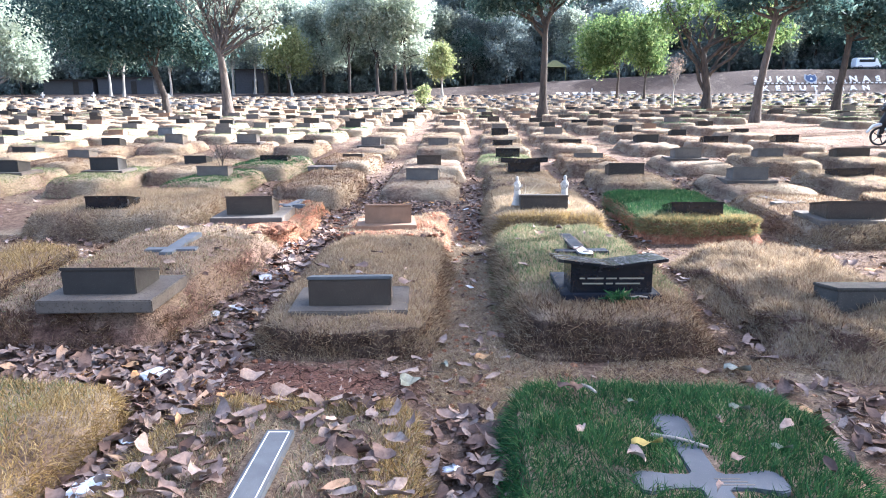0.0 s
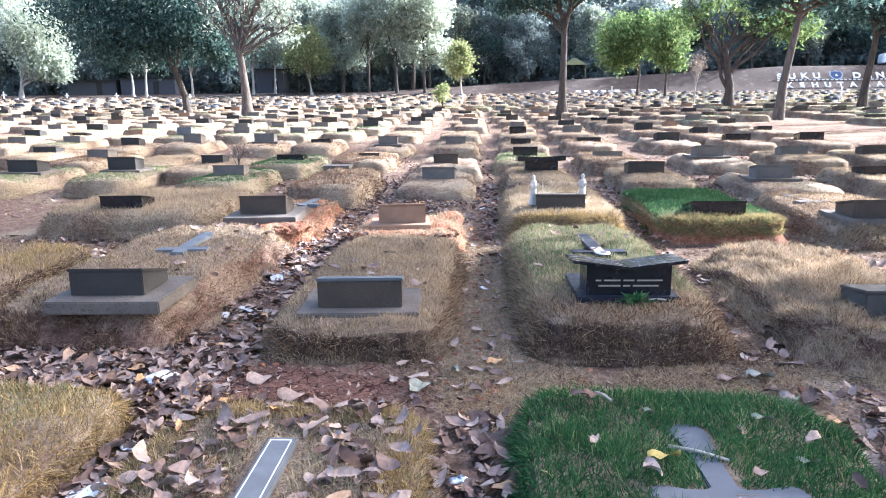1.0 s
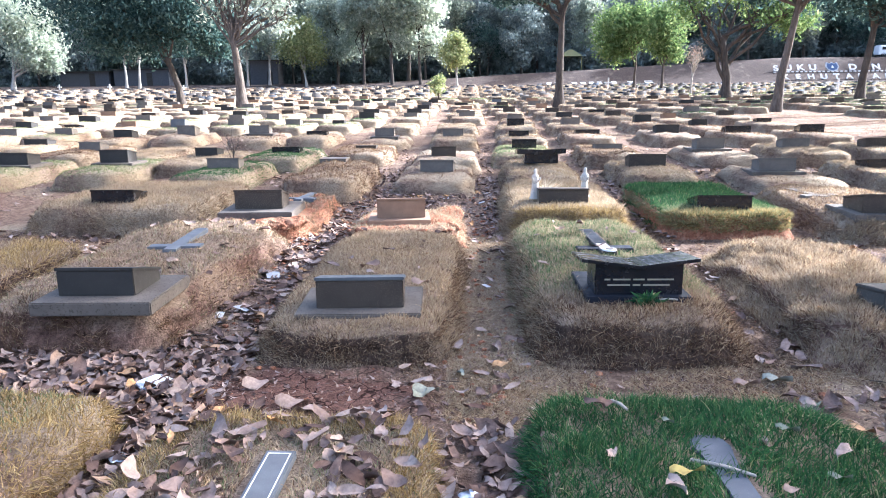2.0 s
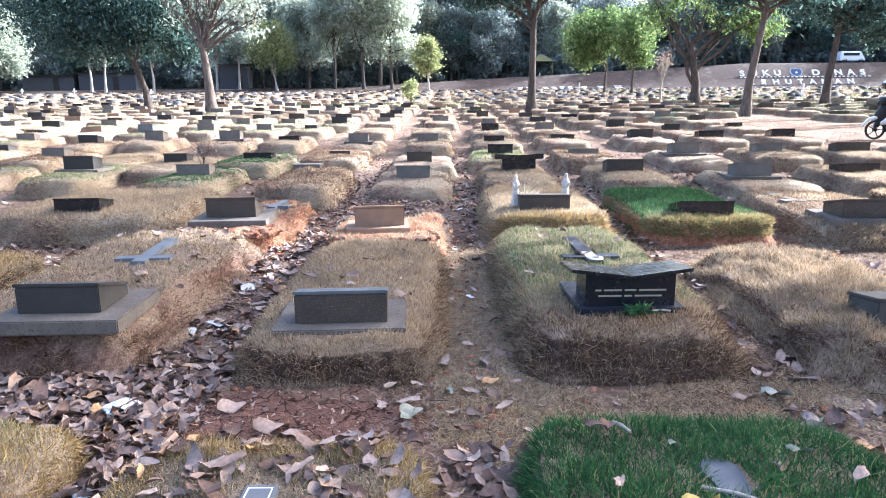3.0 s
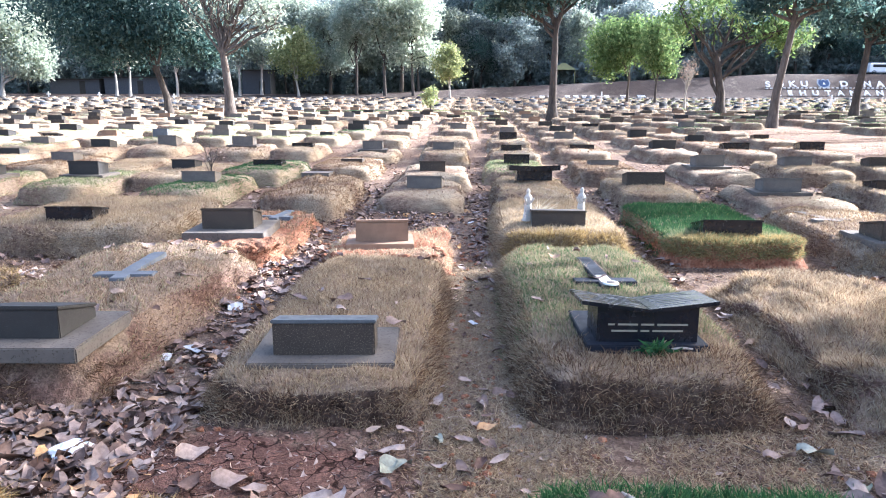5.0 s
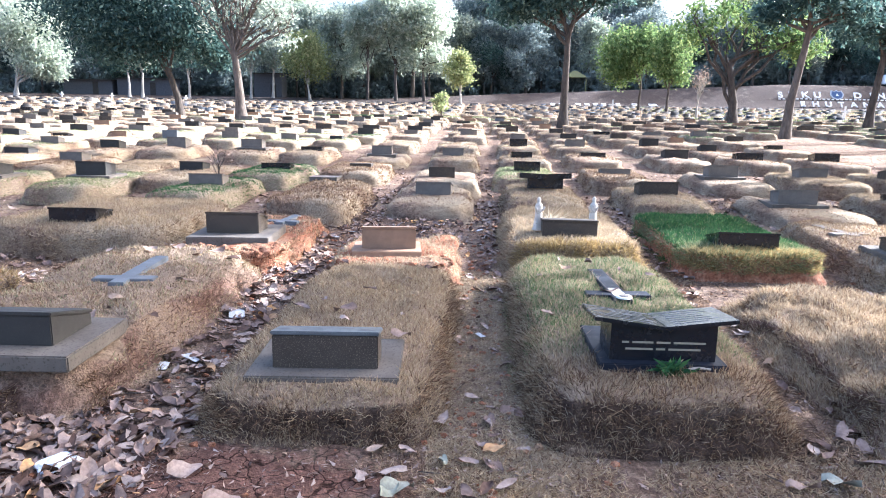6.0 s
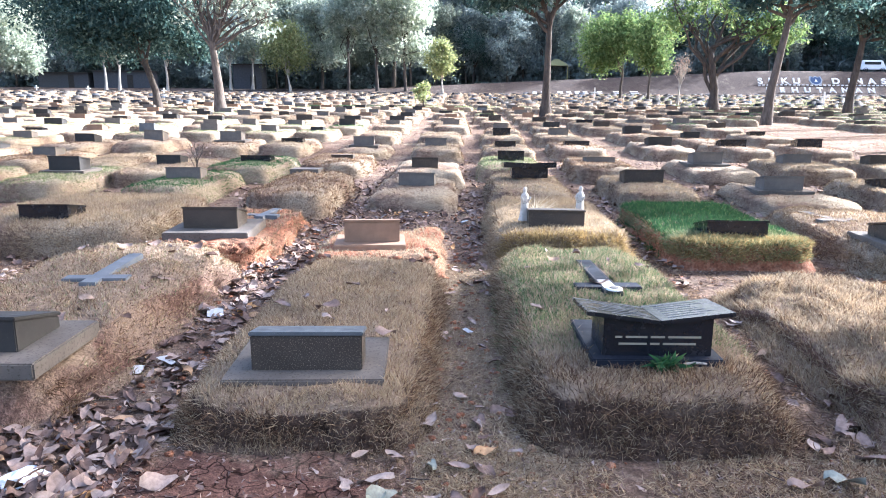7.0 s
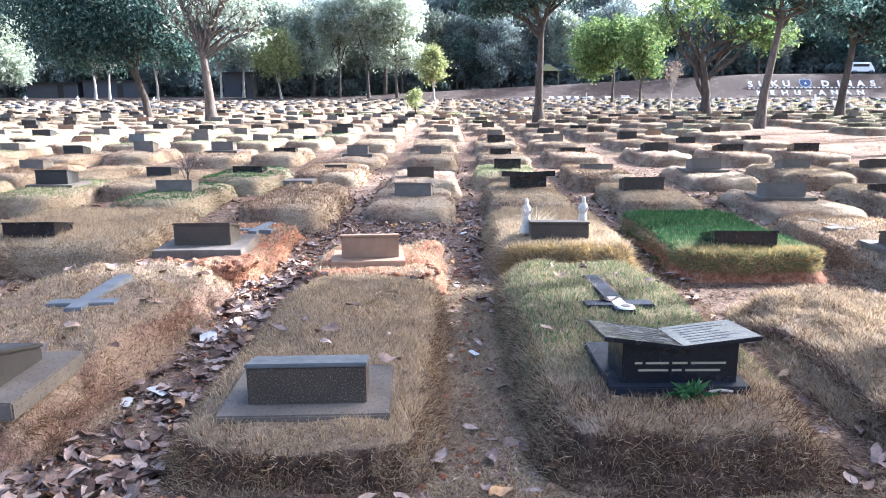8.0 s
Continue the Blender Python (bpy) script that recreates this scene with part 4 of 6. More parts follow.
def crown_mesh(blobs, size, rng):
    """Many small leaves in uneven clumps inside the given ellipsoids."""
    cs = []
    for (x, y, z, rx, ry, rz, n) in blobs:
        k = max(6, n // 45)
        c = unit(rng.normal(size=(k, 3))) * (rng.random((k, 1)) ** 0.45) * [rx, ry, rz] + [x, y, z]
        spread = 0.17 * (rx + rz) / 2 + 0.12
        cs.append(c[rng.integers(0, k, n)] + rng.normal(size=(n, 3)) * spread * [1, 1, 0.75])
    c = np.concatenate(cs)
    n = len(c)
    a = unit(rng.normal(size=(n, 3)) + [0, 0, -0.3])
    b = unit(np.cross(a, rng.normal(size=(n, 3)) + [0, 0, 1.2]))
    ln = (size * (0.6 + 0.8 * rng.random(n)))[:, None]
    v = np.stack([c - a * ln, c + b * ln * 0.42, c + a * ln, c - b * ln * 0.42], 1).reshape(-1, 3)
    k = 4 * np.arange(n)[:, None]
    return v, np.concatenate([k + [0, 1, 2], k + [0, 2, 3]], 1).reshape(-1, 3)


def tree(x, y, trunk, fork, r, blobs, size, leaf, bark, seed, label, limbs=6, twigs=3, flare=1.5, stout=0.42):
    """trunk: points of the stem above its foot, relative; blobs: ellipsoids of foliage, relative."""
    rnd, rng = random.Random(seed), np.random.default_rng(seed)
    v, f = [], []

    def add(path, radii, sides=8):
        tv, tf = tube(path, radii, sides)
        f.extend(tuple(i + len(v) for i in q) for q in tf)
        v.extend(tv)
    pts = [Vector((0, 0, -0.3))] + [Vector(p) for p in trunk]
    fine = []
    for a, b in zip(pts, pts[1:]):
        fine += [a.lerp(b, q / 4) for q in range(4)]
    fine.append(pts[-1])
    top = pts[-1].z
    add(fine, [r * (1 - 0.45 * max(0, p.z) / top) * (flare if p.z < 0.2 else 1 + (flare - 1) * max(0, 1 - p.z / 0.9)) for p in fine], 12)
    for i in range(limbs):
        blob = blobs[i % len(blobs)]
        start = fine[min(len(fine) - 1, int(len(fine) * (fork + (1 - fork) * i / max(1, limbs))))]
        end = Vector((blob[0] + rnd.uniform(-0.6, 0.6) * blob[3], blob[1] + rnd.uniform(-0.6, 0.6) * blob[4], blob[2] + rnd.uniform(-0.2, 0.6) * blob[5]))
        lp, lr = limb(start, end, r * stout, r * 0.1, rnd, 0.07)
        add(lp, lr, 7)
        for _ in range(twigs):
            q = lp[rnd.randint(2, 6)]
            e = q + Vector((rnd.uniform(-1, 1), rnd.uniform(-1, 1), rnd.uniform(0.1, 1.2))) * blob[3] * 0.55
            tp, tr = limb(q, e, r * 0.13, r * 0.03, rnd, 0.1, 4)
            add(tp, tr, 5)
    ob = new("tree")
    ob.location = (x, y, ground_z(x, y))
    link("trunk", v, f, bark, ob, "", True)
    cv, ct = crown_mesh(blobs, size, rng)
    raw("crown", cv, ct, leaf, ob)
    return tagged(ob, label, "tree")


# the trees among the graves
tree(-17.0, 38.9, [(-0.15, 0, 1.2), (-0.7, 0, 3.0), (-1.1, 0, 4.6)], 0.5, 0.22,
     [(-2.4, 0.5, 5.2, 3.2, 2.6, 2.0, 7500), (0.8, 0, 5.6, 2.8, 2.4, 2.2, 6500), (-1.0, 0.8, 8.2, 4.6, 3.2, 2.4, 8000), (-5.6, 0.6, 6.6, 3.4, 2.6, 2.6, 7500), (-4.4, 1, 4.0, 1.8, 1.6, 1.1, 1700), (2.4, 0.5, 4.2, 1.5, 1.6, 1.3, 1600)],
     0.135, LEAF_DARK, BARK, 1, "broad dark-leaved tree with a leaning trunk among graves", 8)
tree(-12.2, 35.7, [(-0.05, 0, 1.5), (-0.2, 0, 3.2), (-0.3, 0, 3.9)], 0.72, 0.3,
     [(-1.6, 0, 6.6, 1.4, 1.2, 2.4, 420), (-0.3, 0.4, 7.2, 1.6, 1.2, 2.4, 420), (1.3, 0, 6.4, 1.4, 1.2, 2.2, 500), (2.4, 0.3, 5.2, 1.0, 1.0, 1.4, 420)],
     0.13, LEAF_PALE, TRUNK, 2, "grey-barked tree with upright bare branches", 26, 7, 1.35, 0.26)
tree(5.65, 35.0, [(0.0, 0, 1.6), (0.03, 0, 3.4), (0.05, 0, 5.2)], 0.82, 0.24,
     [(-1.8, 0, 6.8, 2.2, 1.8, 1.3, 3400), (0.6, 0, 7.2, 2.2, 1.8, 1.5, 3400), (2.2, 0.4, 7.4, 1.4, 1.4, 1.0, 1500), (-3.0, 0.4, 6.2, 1.3, 1.2, 0.8, 1100)],
     0.15, LEAF_DARK, BARK, 3, "tall tree with a rough dark trunk and dark crown", 9, 3, 1.5)
tree(17.6, 43.7, [(0.0, 0, 1.4), (-0.3, 0, 3.0), (-0.5, 0, 4.0)], 0.3, 0.31,
     [(-2.6, 0, 6.4, 1.8, 1.4, 1.8, 900), (0.3, 0.3, 7.0, 2.0, 1.6, 2.0, 900), (2.6, 0, 6.2, 1.8, 1.4, 1.8, 1300), (4.0, -0.3, 5.0, 1.5, 1.2, 0.9, 900)],
     0.16, LEAF_MID, BARK, 4, "tree with two twisting dark trunks and thin crown", 12, 7, 1.5)
tree(14.8, 28.8, [(0.1, 0, 1.6), (0.38, 0, 3.4), (0.6, 0, 5.0)], 0.8, 0.21,
     [(0.6, 0, 6.5, 2.2, 1.8, 1.2, 2600), (2.4, -0.3, 5.4, 1.4, 1.0, 0.5, 700), (-0.9, 0.2, 5.4, 1.1, 1.0, 0.6, 600)],
     0.15, LEAF_DARK, TRUNK, 5, "slender leaning tree with a dark crown", 8, 3, 1.3)
tree(23.2, 37.9, [(0.1, 0, 1.5), (0.3, 0, 3.2), (0.45, 0, 5.0)], 0.75, 0.24,
     [(-0.8, 0, 6.4, 2.6, 2.0, 1.8, 3800), (2.2, 0, 6.2, 2.4, 1.8, 2.0, 3600), (3.4, 0.5, 4.6, 1.6, 1.4, 1.2, 1700)],
     0.16, LEAF_DARK, BARK, 6, "dark-trunked tree with a heavy green crown", 9, 3, 1.4)
tree(15.9, 63.5, [(0, 0, 1.5), (0.1, 0, 2.6), (0.0, 0, 3.4)], 0.6, 0.14,
     [(-1.2, 0, 5.6, 2.6, 2.0, 2.2, 5600), (-1.8, 0.3, 3.9, 1.6, 1.6, 1.2, 1700), (0.6, -0.2, 6.2, 2.0, 1.8, 1.7, 2800)], 0.16, LEAF_MID, BARK, 7, "round-crowned bright green tree", 8)
tree(17.7, 60.5, [(0, 0, 1.4), (0.05, 0, 2.4), (0.1, 0, 3.2)], 0.6, 0.13,
     [(0.1, 0, 5.4, 1.9, 1.7, 2.1, 5200), (0.5, 0, 3.7, 1.3, 1.3, 1.0, 1500)], 0.15, LEAF_MID, BARK, 8, "round-crowned bright green tree", 8)
tree(17.0, 49.4, [(0.02, 0, 1.2), (0.15, 0, 2.0)], 0.6, 0.08, [(0.15, 0, 3.0, 0.8, 0.7, 0.7, 420)], 0.06, LEAF_PINK, PALE_BARK, 9, "small leafless tree with dusty twigs", 10, 5)
tree(-1.1, 83.7, [(-0.1, 0, 1.2), (-0.2, 0, 2.6)], 0.6, 0.14, [(-0.3, 0, 4.2, 1.7, 1.6, 1.7, 3200), (-0.3, 0, 5.8, 1.2, 1.2, 1.0, 1200)], 0.17, LEAF_LIGHT, PALE_BARK, 10, "small yellow-green tree with a pale trunk", 7)
tree(-23.6, 100, [(-0.2, 0, 1.4), (-0.5, 0, 2.8)], 0.6, 0.16, [(-0.6, 0, 5.6, 3.4, 2.6, 2.9, 5600), (-0.6, 0, 8.2, 2.4, 2.0, 1.6, 2200)], 0.2, LEAF_LIGHT, PALE_BARK, 11, "small yellow-green tree with a pale trunk", 7)
for i, (x, y) in enumerate(((-40.4, 97), (-49.7, 98), (-32.7, 101), (-30.0, 103), (-48.2, 99))):
    tree(x, y, [(0.1, 0, 2.0), (-0.1 + 0.1 * i, 0, 4.5)], 0.7, 0.2, [(0, 0, 6.8, 2.6, 2.2, 2.4, 2400)], 0.22, LEAF_PALE if i > 1 else LEAF_DARK, PALE_BARK, 20 + i, "tree with a whitish trunk at the cemetery edge", 6)
tree(-68.0, 100, [(0.2, 0, 1.6), (0.5, 0, 3.2)], 0.4, 0.3, [(4.0, 0, 5.6, 4.0, 3.0, 2.6, 5200), (2.5, 0, 9.8, 6.0, 3.4, 3.6, 7000), (5.8, 0, 3.6, 2.4, 1.8, 1.4, 2200)], 0.24, LEAF_ASH, PALE_BARK, 30, "pale green spreading tree in sun", 8)
# a young plant and a bare shrub between the graves
tree(-1.4, 43.5, [(0.02, 0, 0.5), (0.05, 0, 0.9)], 0.4, 0.035, [(0, 0, 1.1, 0.45, 0.4, 0.55, 420)], 0.12, LEAF_LIGHT, BARK, 31, "young leafy mango plant on a grave", 5)
tree(-3.6, 8.9, [(0.0, 0, 0.36), (0.02, 0, 0.42)], 0.4, 0.016, [(-0.12, 0, 0.72, 0.2, 0.2, 0.16, 10), (0.16, 0, 0.75, 0.22, 0.2, 0.16, 12)], 0.03, LEAF_PINK, BARK, 32, "leafless shrub growing on a green grave", 7, 3)

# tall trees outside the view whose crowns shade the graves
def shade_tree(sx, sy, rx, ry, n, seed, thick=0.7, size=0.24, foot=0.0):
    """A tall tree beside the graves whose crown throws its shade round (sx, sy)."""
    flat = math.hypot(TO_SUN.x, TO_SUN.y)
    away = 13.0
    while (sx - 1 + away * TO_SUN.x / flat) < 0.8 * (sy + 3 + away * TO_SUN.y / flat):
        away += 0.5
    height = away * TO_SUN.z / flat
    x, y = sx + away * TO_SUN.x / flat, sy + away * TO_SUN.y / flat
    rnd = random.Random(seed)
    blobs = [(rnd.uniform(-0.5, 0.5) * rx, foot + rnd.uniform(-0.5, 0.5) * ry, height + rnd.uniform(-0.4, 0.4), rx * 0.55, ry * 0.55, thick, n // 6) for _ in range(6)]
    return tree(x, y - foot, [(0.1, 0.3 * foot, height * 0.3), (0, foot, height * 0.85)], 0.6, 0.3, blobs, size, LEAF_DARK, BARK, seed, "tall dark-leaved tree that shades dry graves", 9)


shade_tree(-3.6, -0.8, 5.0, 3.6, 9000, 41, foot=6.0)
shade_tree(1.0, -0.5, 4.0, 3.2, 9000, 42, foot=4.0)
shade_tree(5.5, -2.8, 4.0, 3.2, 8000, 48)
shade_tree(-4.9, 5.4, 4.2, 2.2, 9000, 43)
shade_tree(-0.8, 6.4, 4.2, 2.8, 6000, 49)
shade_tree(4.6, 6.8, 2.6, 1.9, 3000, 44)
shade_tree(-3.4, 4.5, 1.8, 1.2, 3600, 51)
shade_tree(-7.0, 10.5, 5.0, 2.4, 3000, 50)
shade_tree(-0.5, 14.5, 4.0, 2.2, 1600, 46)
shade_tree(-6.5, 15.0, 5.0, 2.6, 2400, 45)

# ---- the wood beyond the far edge ----
def wood_tree(leaf, seed, h, w, label, n=9000):
    rnd = random.Random(seed)
    blobs = [(rnd.uniform(-0.55, 0.55) * w, rnd.uniform(-0.4, 0.4) * w, h * rnd.uniform(0.35, 0.86), w * 0.6, w * 0.55, h * 0.16, n // 7) for _ in range(7)]
    return tree(0, 0, [(0.2, 0, h * 0.25), (0.1, 0, h * 0.6)], 0.4, 0.22, blobs, 0.21, leaf, BARK, seed, label, 7, 2, 1.3)


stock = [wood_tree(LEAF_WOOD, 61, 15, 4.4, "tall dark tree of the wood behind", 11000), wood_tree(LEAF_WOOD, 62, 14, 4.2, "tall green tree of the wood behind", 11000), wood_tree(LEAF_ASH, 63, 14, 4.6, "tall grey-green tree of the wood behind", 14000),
         wood_tree(LEAF_DARK, 64, 12, 5.0, "broad dark tree of the wood behind"), wood_tree(LEAF_PALE, 65, 12, 3.4, "slim grey-green tree of the wood behind")]
rw = random.Random(9)
first = set()


def plant(i, x, y, s=1.0):
    m = Matrix.Translation((x, y, ground_z(x, y))) @ Matrix.Rotation(rw.uniform(0, 6.28), 4, "Z") @ Matrix.Diagonal((s, s, s, 1))
    if i in first:
        copy_thing(stock[i], m)
    else:
        first.add(i)
        stock[i].matrix_world = m


for x, y, i, s in ((-6.8, 99, 2, 1.05), (-11.0, 100, 2, 1.05), (-9.0, 104, 2, 1.3), (-15.5, 102, 2, 0.95), (-20.0, 105, 4, 1.15), (-3, 113, 4, 0.95), (-18, 113, 4, 1.0), (3, 114, 1, 0.9), (-27, 112, 4, 1.1)):
    plant(i, x, y, s)
for k in range(34):
    plant(rw.choice([0, 0, 1, 3, 3, 4]), -86 + k * 5.2 + rw.uniform(-1.5, 1.5), 113 + rw.uniform(-3, 5), rw.uniform(0.85, 1.1))
for k in range(50):
    plant(rw.choice([0, 1, 3, 4, 2]), -104 + k * 4.4 + rw.uniform(-2, 2), 123 + rw.uniform(-3, 4), rw.uniform(1.1, 1.4))
rng = np.random.default_rng(99)
under = []
for k in range(260):
    x, y = -100 + k * 0.8 + rng.uniform(-1, 1), 113 + rng.uniform(-2, 9)
    tall = rng.uniform(1.6, 3.4)
    under.append((x, y, ground_z(x, y) + tall * 0.7, 2.0, 1.5, tall, 320))
for k in range(170):
    x, y = -115 + k * 1.4 + rng.uniform(-1, 1), 128 + rng.uniform(-3, 4)
    tall = rng.uniform(3.0, 5.5)
    under.append((x, y, ground_z(x, y) + tall * 0.7, 2.6, 1.5, tall, 350))
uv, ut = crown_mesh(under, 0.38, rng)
# The shrubs take the same haze-paled leaf colour.
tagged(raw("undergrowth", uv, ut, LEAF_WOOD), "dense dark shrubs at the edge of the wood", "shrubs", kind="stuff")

# added backdrop behind the wood, painted as haze and glowing faintly
m, nt, b = material("painted_haze_glow", (0.12, 0.16, 0.16), 1.0, 0.0)
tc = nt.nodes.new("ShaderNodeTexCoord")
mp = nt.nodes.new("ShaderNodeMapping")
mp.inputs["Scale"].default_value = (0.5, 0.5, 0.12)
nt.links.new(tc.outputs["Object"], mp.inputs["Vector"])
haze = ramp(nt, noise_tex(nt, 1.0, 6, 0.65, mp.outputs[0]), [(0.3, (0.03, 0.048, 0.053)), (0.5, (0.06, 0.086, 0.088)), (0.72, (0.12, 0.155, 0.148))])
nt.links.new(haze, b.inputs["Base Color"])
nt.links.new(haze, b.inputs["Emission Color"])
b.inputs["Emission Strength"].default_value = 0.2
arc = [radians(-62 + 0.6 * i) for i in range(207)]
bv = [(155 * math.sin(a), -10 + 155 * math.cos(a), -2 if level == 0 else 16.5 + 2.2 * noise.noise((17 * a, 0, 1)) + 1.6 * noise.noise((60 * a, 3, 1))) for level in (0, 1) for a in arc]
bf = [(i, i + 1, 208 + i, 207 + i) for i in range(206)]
tagged(link("backdrop", bv, bf, m, smooth=True), "faintly glowing backdrop painted as hazy blue-green woods", "backdrop", kind="structure")

# ---- bank, letters and buildings at the far edge ----
BANK = soil_material("leafy_bank", (0.028, 0.021, 0.018), (0.06, 0.046, 0.04), (0.11, 0.089, 0.077), (0.135, 0.112, 0.094), 0.55)
bx, by = [-130 + 2.0 * i for i in range(141)], [94.4 + 0.6 * j for j in range(26)] + [112 + 4 * j for j in range(14)]
bank_v = [(x, y, ground_z(x, y) + (0.02 + 0.06 * noise.noise((x * 0.5, y * 0.8, 1)) if y > 95.5 else -0.15 + 0.17 * (y - 94.4) / 1.2)) for y in by for x in bx]
bank_f = [(j * 141 + i, j * 141 + i + 1, (j + 1) * 141 + i + 1, (j + 1) * 141 + i) for j in range(39) for i in range(140)]
tagged(link("bank", bank_v, bank_f, BANK, smooth=True), "brown earth bank under fallen leaves", "bank", kind="structure")


def letter_mesh(char, height, depth):
    cu = bpy.data.curves.new("letter", "FONT")
    cu.body, cu.size, cu.extrude, cu.offset, cu.align_x = char, height / 0.73, depth / 2, 0.03, "CENTER"
    ob = new("letter_source", cu)
    me = bpy.data.meshes.new_from_object(ob.evaluated_get(bpy.context.evaluated_depsgraph_get()))
    bpy.data.objects.remove(ob)
    me.transform(Matrix.Diagonal((1.14, 1, 1, 1)))
    return me


sign = new("hillside_sign")
tagged(sign, "white block letters reading SUKU DINAS KEHUTANAN on the bank", "sign")


def lay(me, x, y, name="letter", mat=SIGN_WHITE, label=""):
    y -= 0.6
    me.materials.clear()
    me.materials.append(mat)
    ob = new(name, me)
    ob.parent = sign
    ob.matrix_world = pose(x, y, ground_z(x, y) + 0.1, 55, 0, 0)
    return tagged(ob, label)


for char, x in zip("SUKUDINAS", (43.5, 45.2, 46.9, 48.6, 54.1, 56.0, 57.3, 59.1, 60.8)):
    lay(letter_mesh(char, 0.98, 0.14), x, 100.0)
for char, x in zip("KEHUTANAN", (44.0, 45.75, 47.5, 49.25, 50.95, 52.65, 54.4, 56.2, 58.0)):
    lay(letter_mesh(char, 0.86, 0.14), x, 97.8)
for k in range(31):
    bm = box(-0.17, 0.17, -0.07, 0.07, -0.06, 0.06, 0.01)
    me = bpy.data.meshes.new("dash")
    bm.to_mesh(me)
    bm.free()
    lay(me, 43.2 + 0.61 * k, 99.65, "dash")
EMBLEM, _, _b = material("blue_paint", (0.06, 0.09, 0.16), 0.9, 0.1)
EDGE = stone_material("grey_paint", (0.34, 0.36, 0.39), (0.24, 0.26, 0.29), 0.4, 0.8, 6)
shield = [(-0.95, 0.55), (-0.75, 1.25), (-0.3, 1.1), (0, 1.3), (0.3, 1.1), (0.75, 1.25), (0.95, 0.55), (0.7, 0.0), (0, -0.35), (-0.7, 0.0)]


def plate(points, thick):
    bm = bmesh.new()
    lo, hi = [bm.verts.new((a, b, -thick)) for a, b in points], [bm.verts.new((a, b, thick)) for a, b in points]
    n = len(points)
    for i in range(n):
        bm.faces.new((lo[i], lo[(i + 1) % n], hi[(i + 1) % n], hi[i]))
    bm.faces.new(hi)
    bm.faces.new(lo[::-1])
    bmesh.ops.recalc_face_normals(bm, faces=bm.faces[:])
    me = bpy.data.meshes.new("plate")
    bm.to_mesh(me)
    bm.free()
    return me


lay(plate(shield, 0.06), 51.3, 100, "emblem_border", EDGE)
lay(plate([(a * 0.8, b * 0.8 + 0.1) for a, b in shield], 0.08), 51.3, 100, "emblem", EMBLEM, "blue shield emblem")
lay(plate([(-0.2, 0.3), (0, 0.75), (0.2, 0.3)], 0.1), 51.3, 100, "emblem_mark")

marks = new("bank_marking")
tagged(marks, "row of white painted letter slabs on the bank", "sign")
for x, wide, turn in ((11.6, 1.6, 40), (12.6, 1.3, -35), (15.0, 0.9, 12), (16.2, 0.9, 8), (17.4, 0.9, 5), (18.5, 0.8, 12), (20.6, 1.5, 38), (22.9, 1.2, 4), (25.3, 1.4, 2)):
    for dy in (-0.3, 0.3):
        ob = part("letter_bar", box(-wide * 0.4, wide * 0.4, -0.09, 0.09, -0.08, 0.03, 0.01), SIGN_WHITE, marks)
        ob.matrix_world = pose(x, 97.3 + dy, ground_z(x, 97.3 + dy) + 0.06, 18, 0, turn)

YELLOW, _, _b = material("yellow_roof", (0.2, 0.185, 0.08), 0.8)
gz0 = ground_z(16.2, 112)
gazebo = new("gazebo")
gazebo.location = (16.2, 112, gz0)
tagged(gazebo, "small open gazebo with a yellow hipped roof", "gazebo")
part("roof", solid([(-1.9, -1.9, 2.2), (1.9, -1.9, 2.2), (1.9, 1.9, 2.2), (-1.9, 1.9, 2.2), (-0.3, -0.3, 3.3), (0.3, -0.3, 3.3), (0.3, 0.3, 3.3), (-0.3, 0.3, 3.3)], BOX, 0.02), YELLOW, gazebo)
for sx in (-1.6, 1.6):
    for sy in (-1.6, 1.6):
        part("post", box(sx - 0.08, sx + 0.08, sy - 0.08, sy + 0.08, -0.1, 2.22, 0.01), YELLOW, gazebo)
    part("railing", box(sx - 0.04, sx + 0.04, -1.5, 1.5, 0.5, 0.6, 0.01), YELLOW, gazebo)

SHED = stone_material("weathered_cement", (0.09, 0.095, 0.11), (0.06, 0.063, 0.072), 0.5, 0.9, 40)
for x0, x1, top in ((-64.5, -56.6, 2.2), (-55.8, -47.0, 2.5), (-34, -29.6, 3.6)):
    shed = new("shed")
    shed.location = (x0, 106.5, ground_z(x0, 106.5))
    tagged(shed, "low grey cement shed under the dark trees", "shed")
    w = x1 - x0
    part("wall", box(0, w, 0, 3, -0.3, top, 0.03), SHED, shed)
    part("roof", box(-0.3, w + 0.3, -0.4, 3.3, top + 0.003, top + 0.13, 0.03), DARK, shed)
    part("door", box(w * 0.6, w * 0.6 + 0.9, -0.03, 0.05, 0, min(2.0, top - 0.2), 0.01), DARK, shed)

CARPAINT, _, cp = material("white_car_paint", (0.75, 0.76, 0.78), 0.25, 0.5)
GLASS, _, gl = material("dark_glass", (0.02, 0.025, 0.03), 0.08, 0.5)
RUBBER, _, rb = material("black_rubber", (0.02, 0.02, 0.021), 0.8)
METAL, _, mt = material("scuffed_metal", (0.4, 0.4, 0.42), 0.35)
mt.inputs["Metallic"].default_value = 1.0
BLACKPLASTIC, _, bp = material("black_plastic", (0.014, 0.014, 0.016), 0.5, 0.3)
RED, _, rd = material("red_plastic", (0.35, 0.03, 0.025), 0.3)


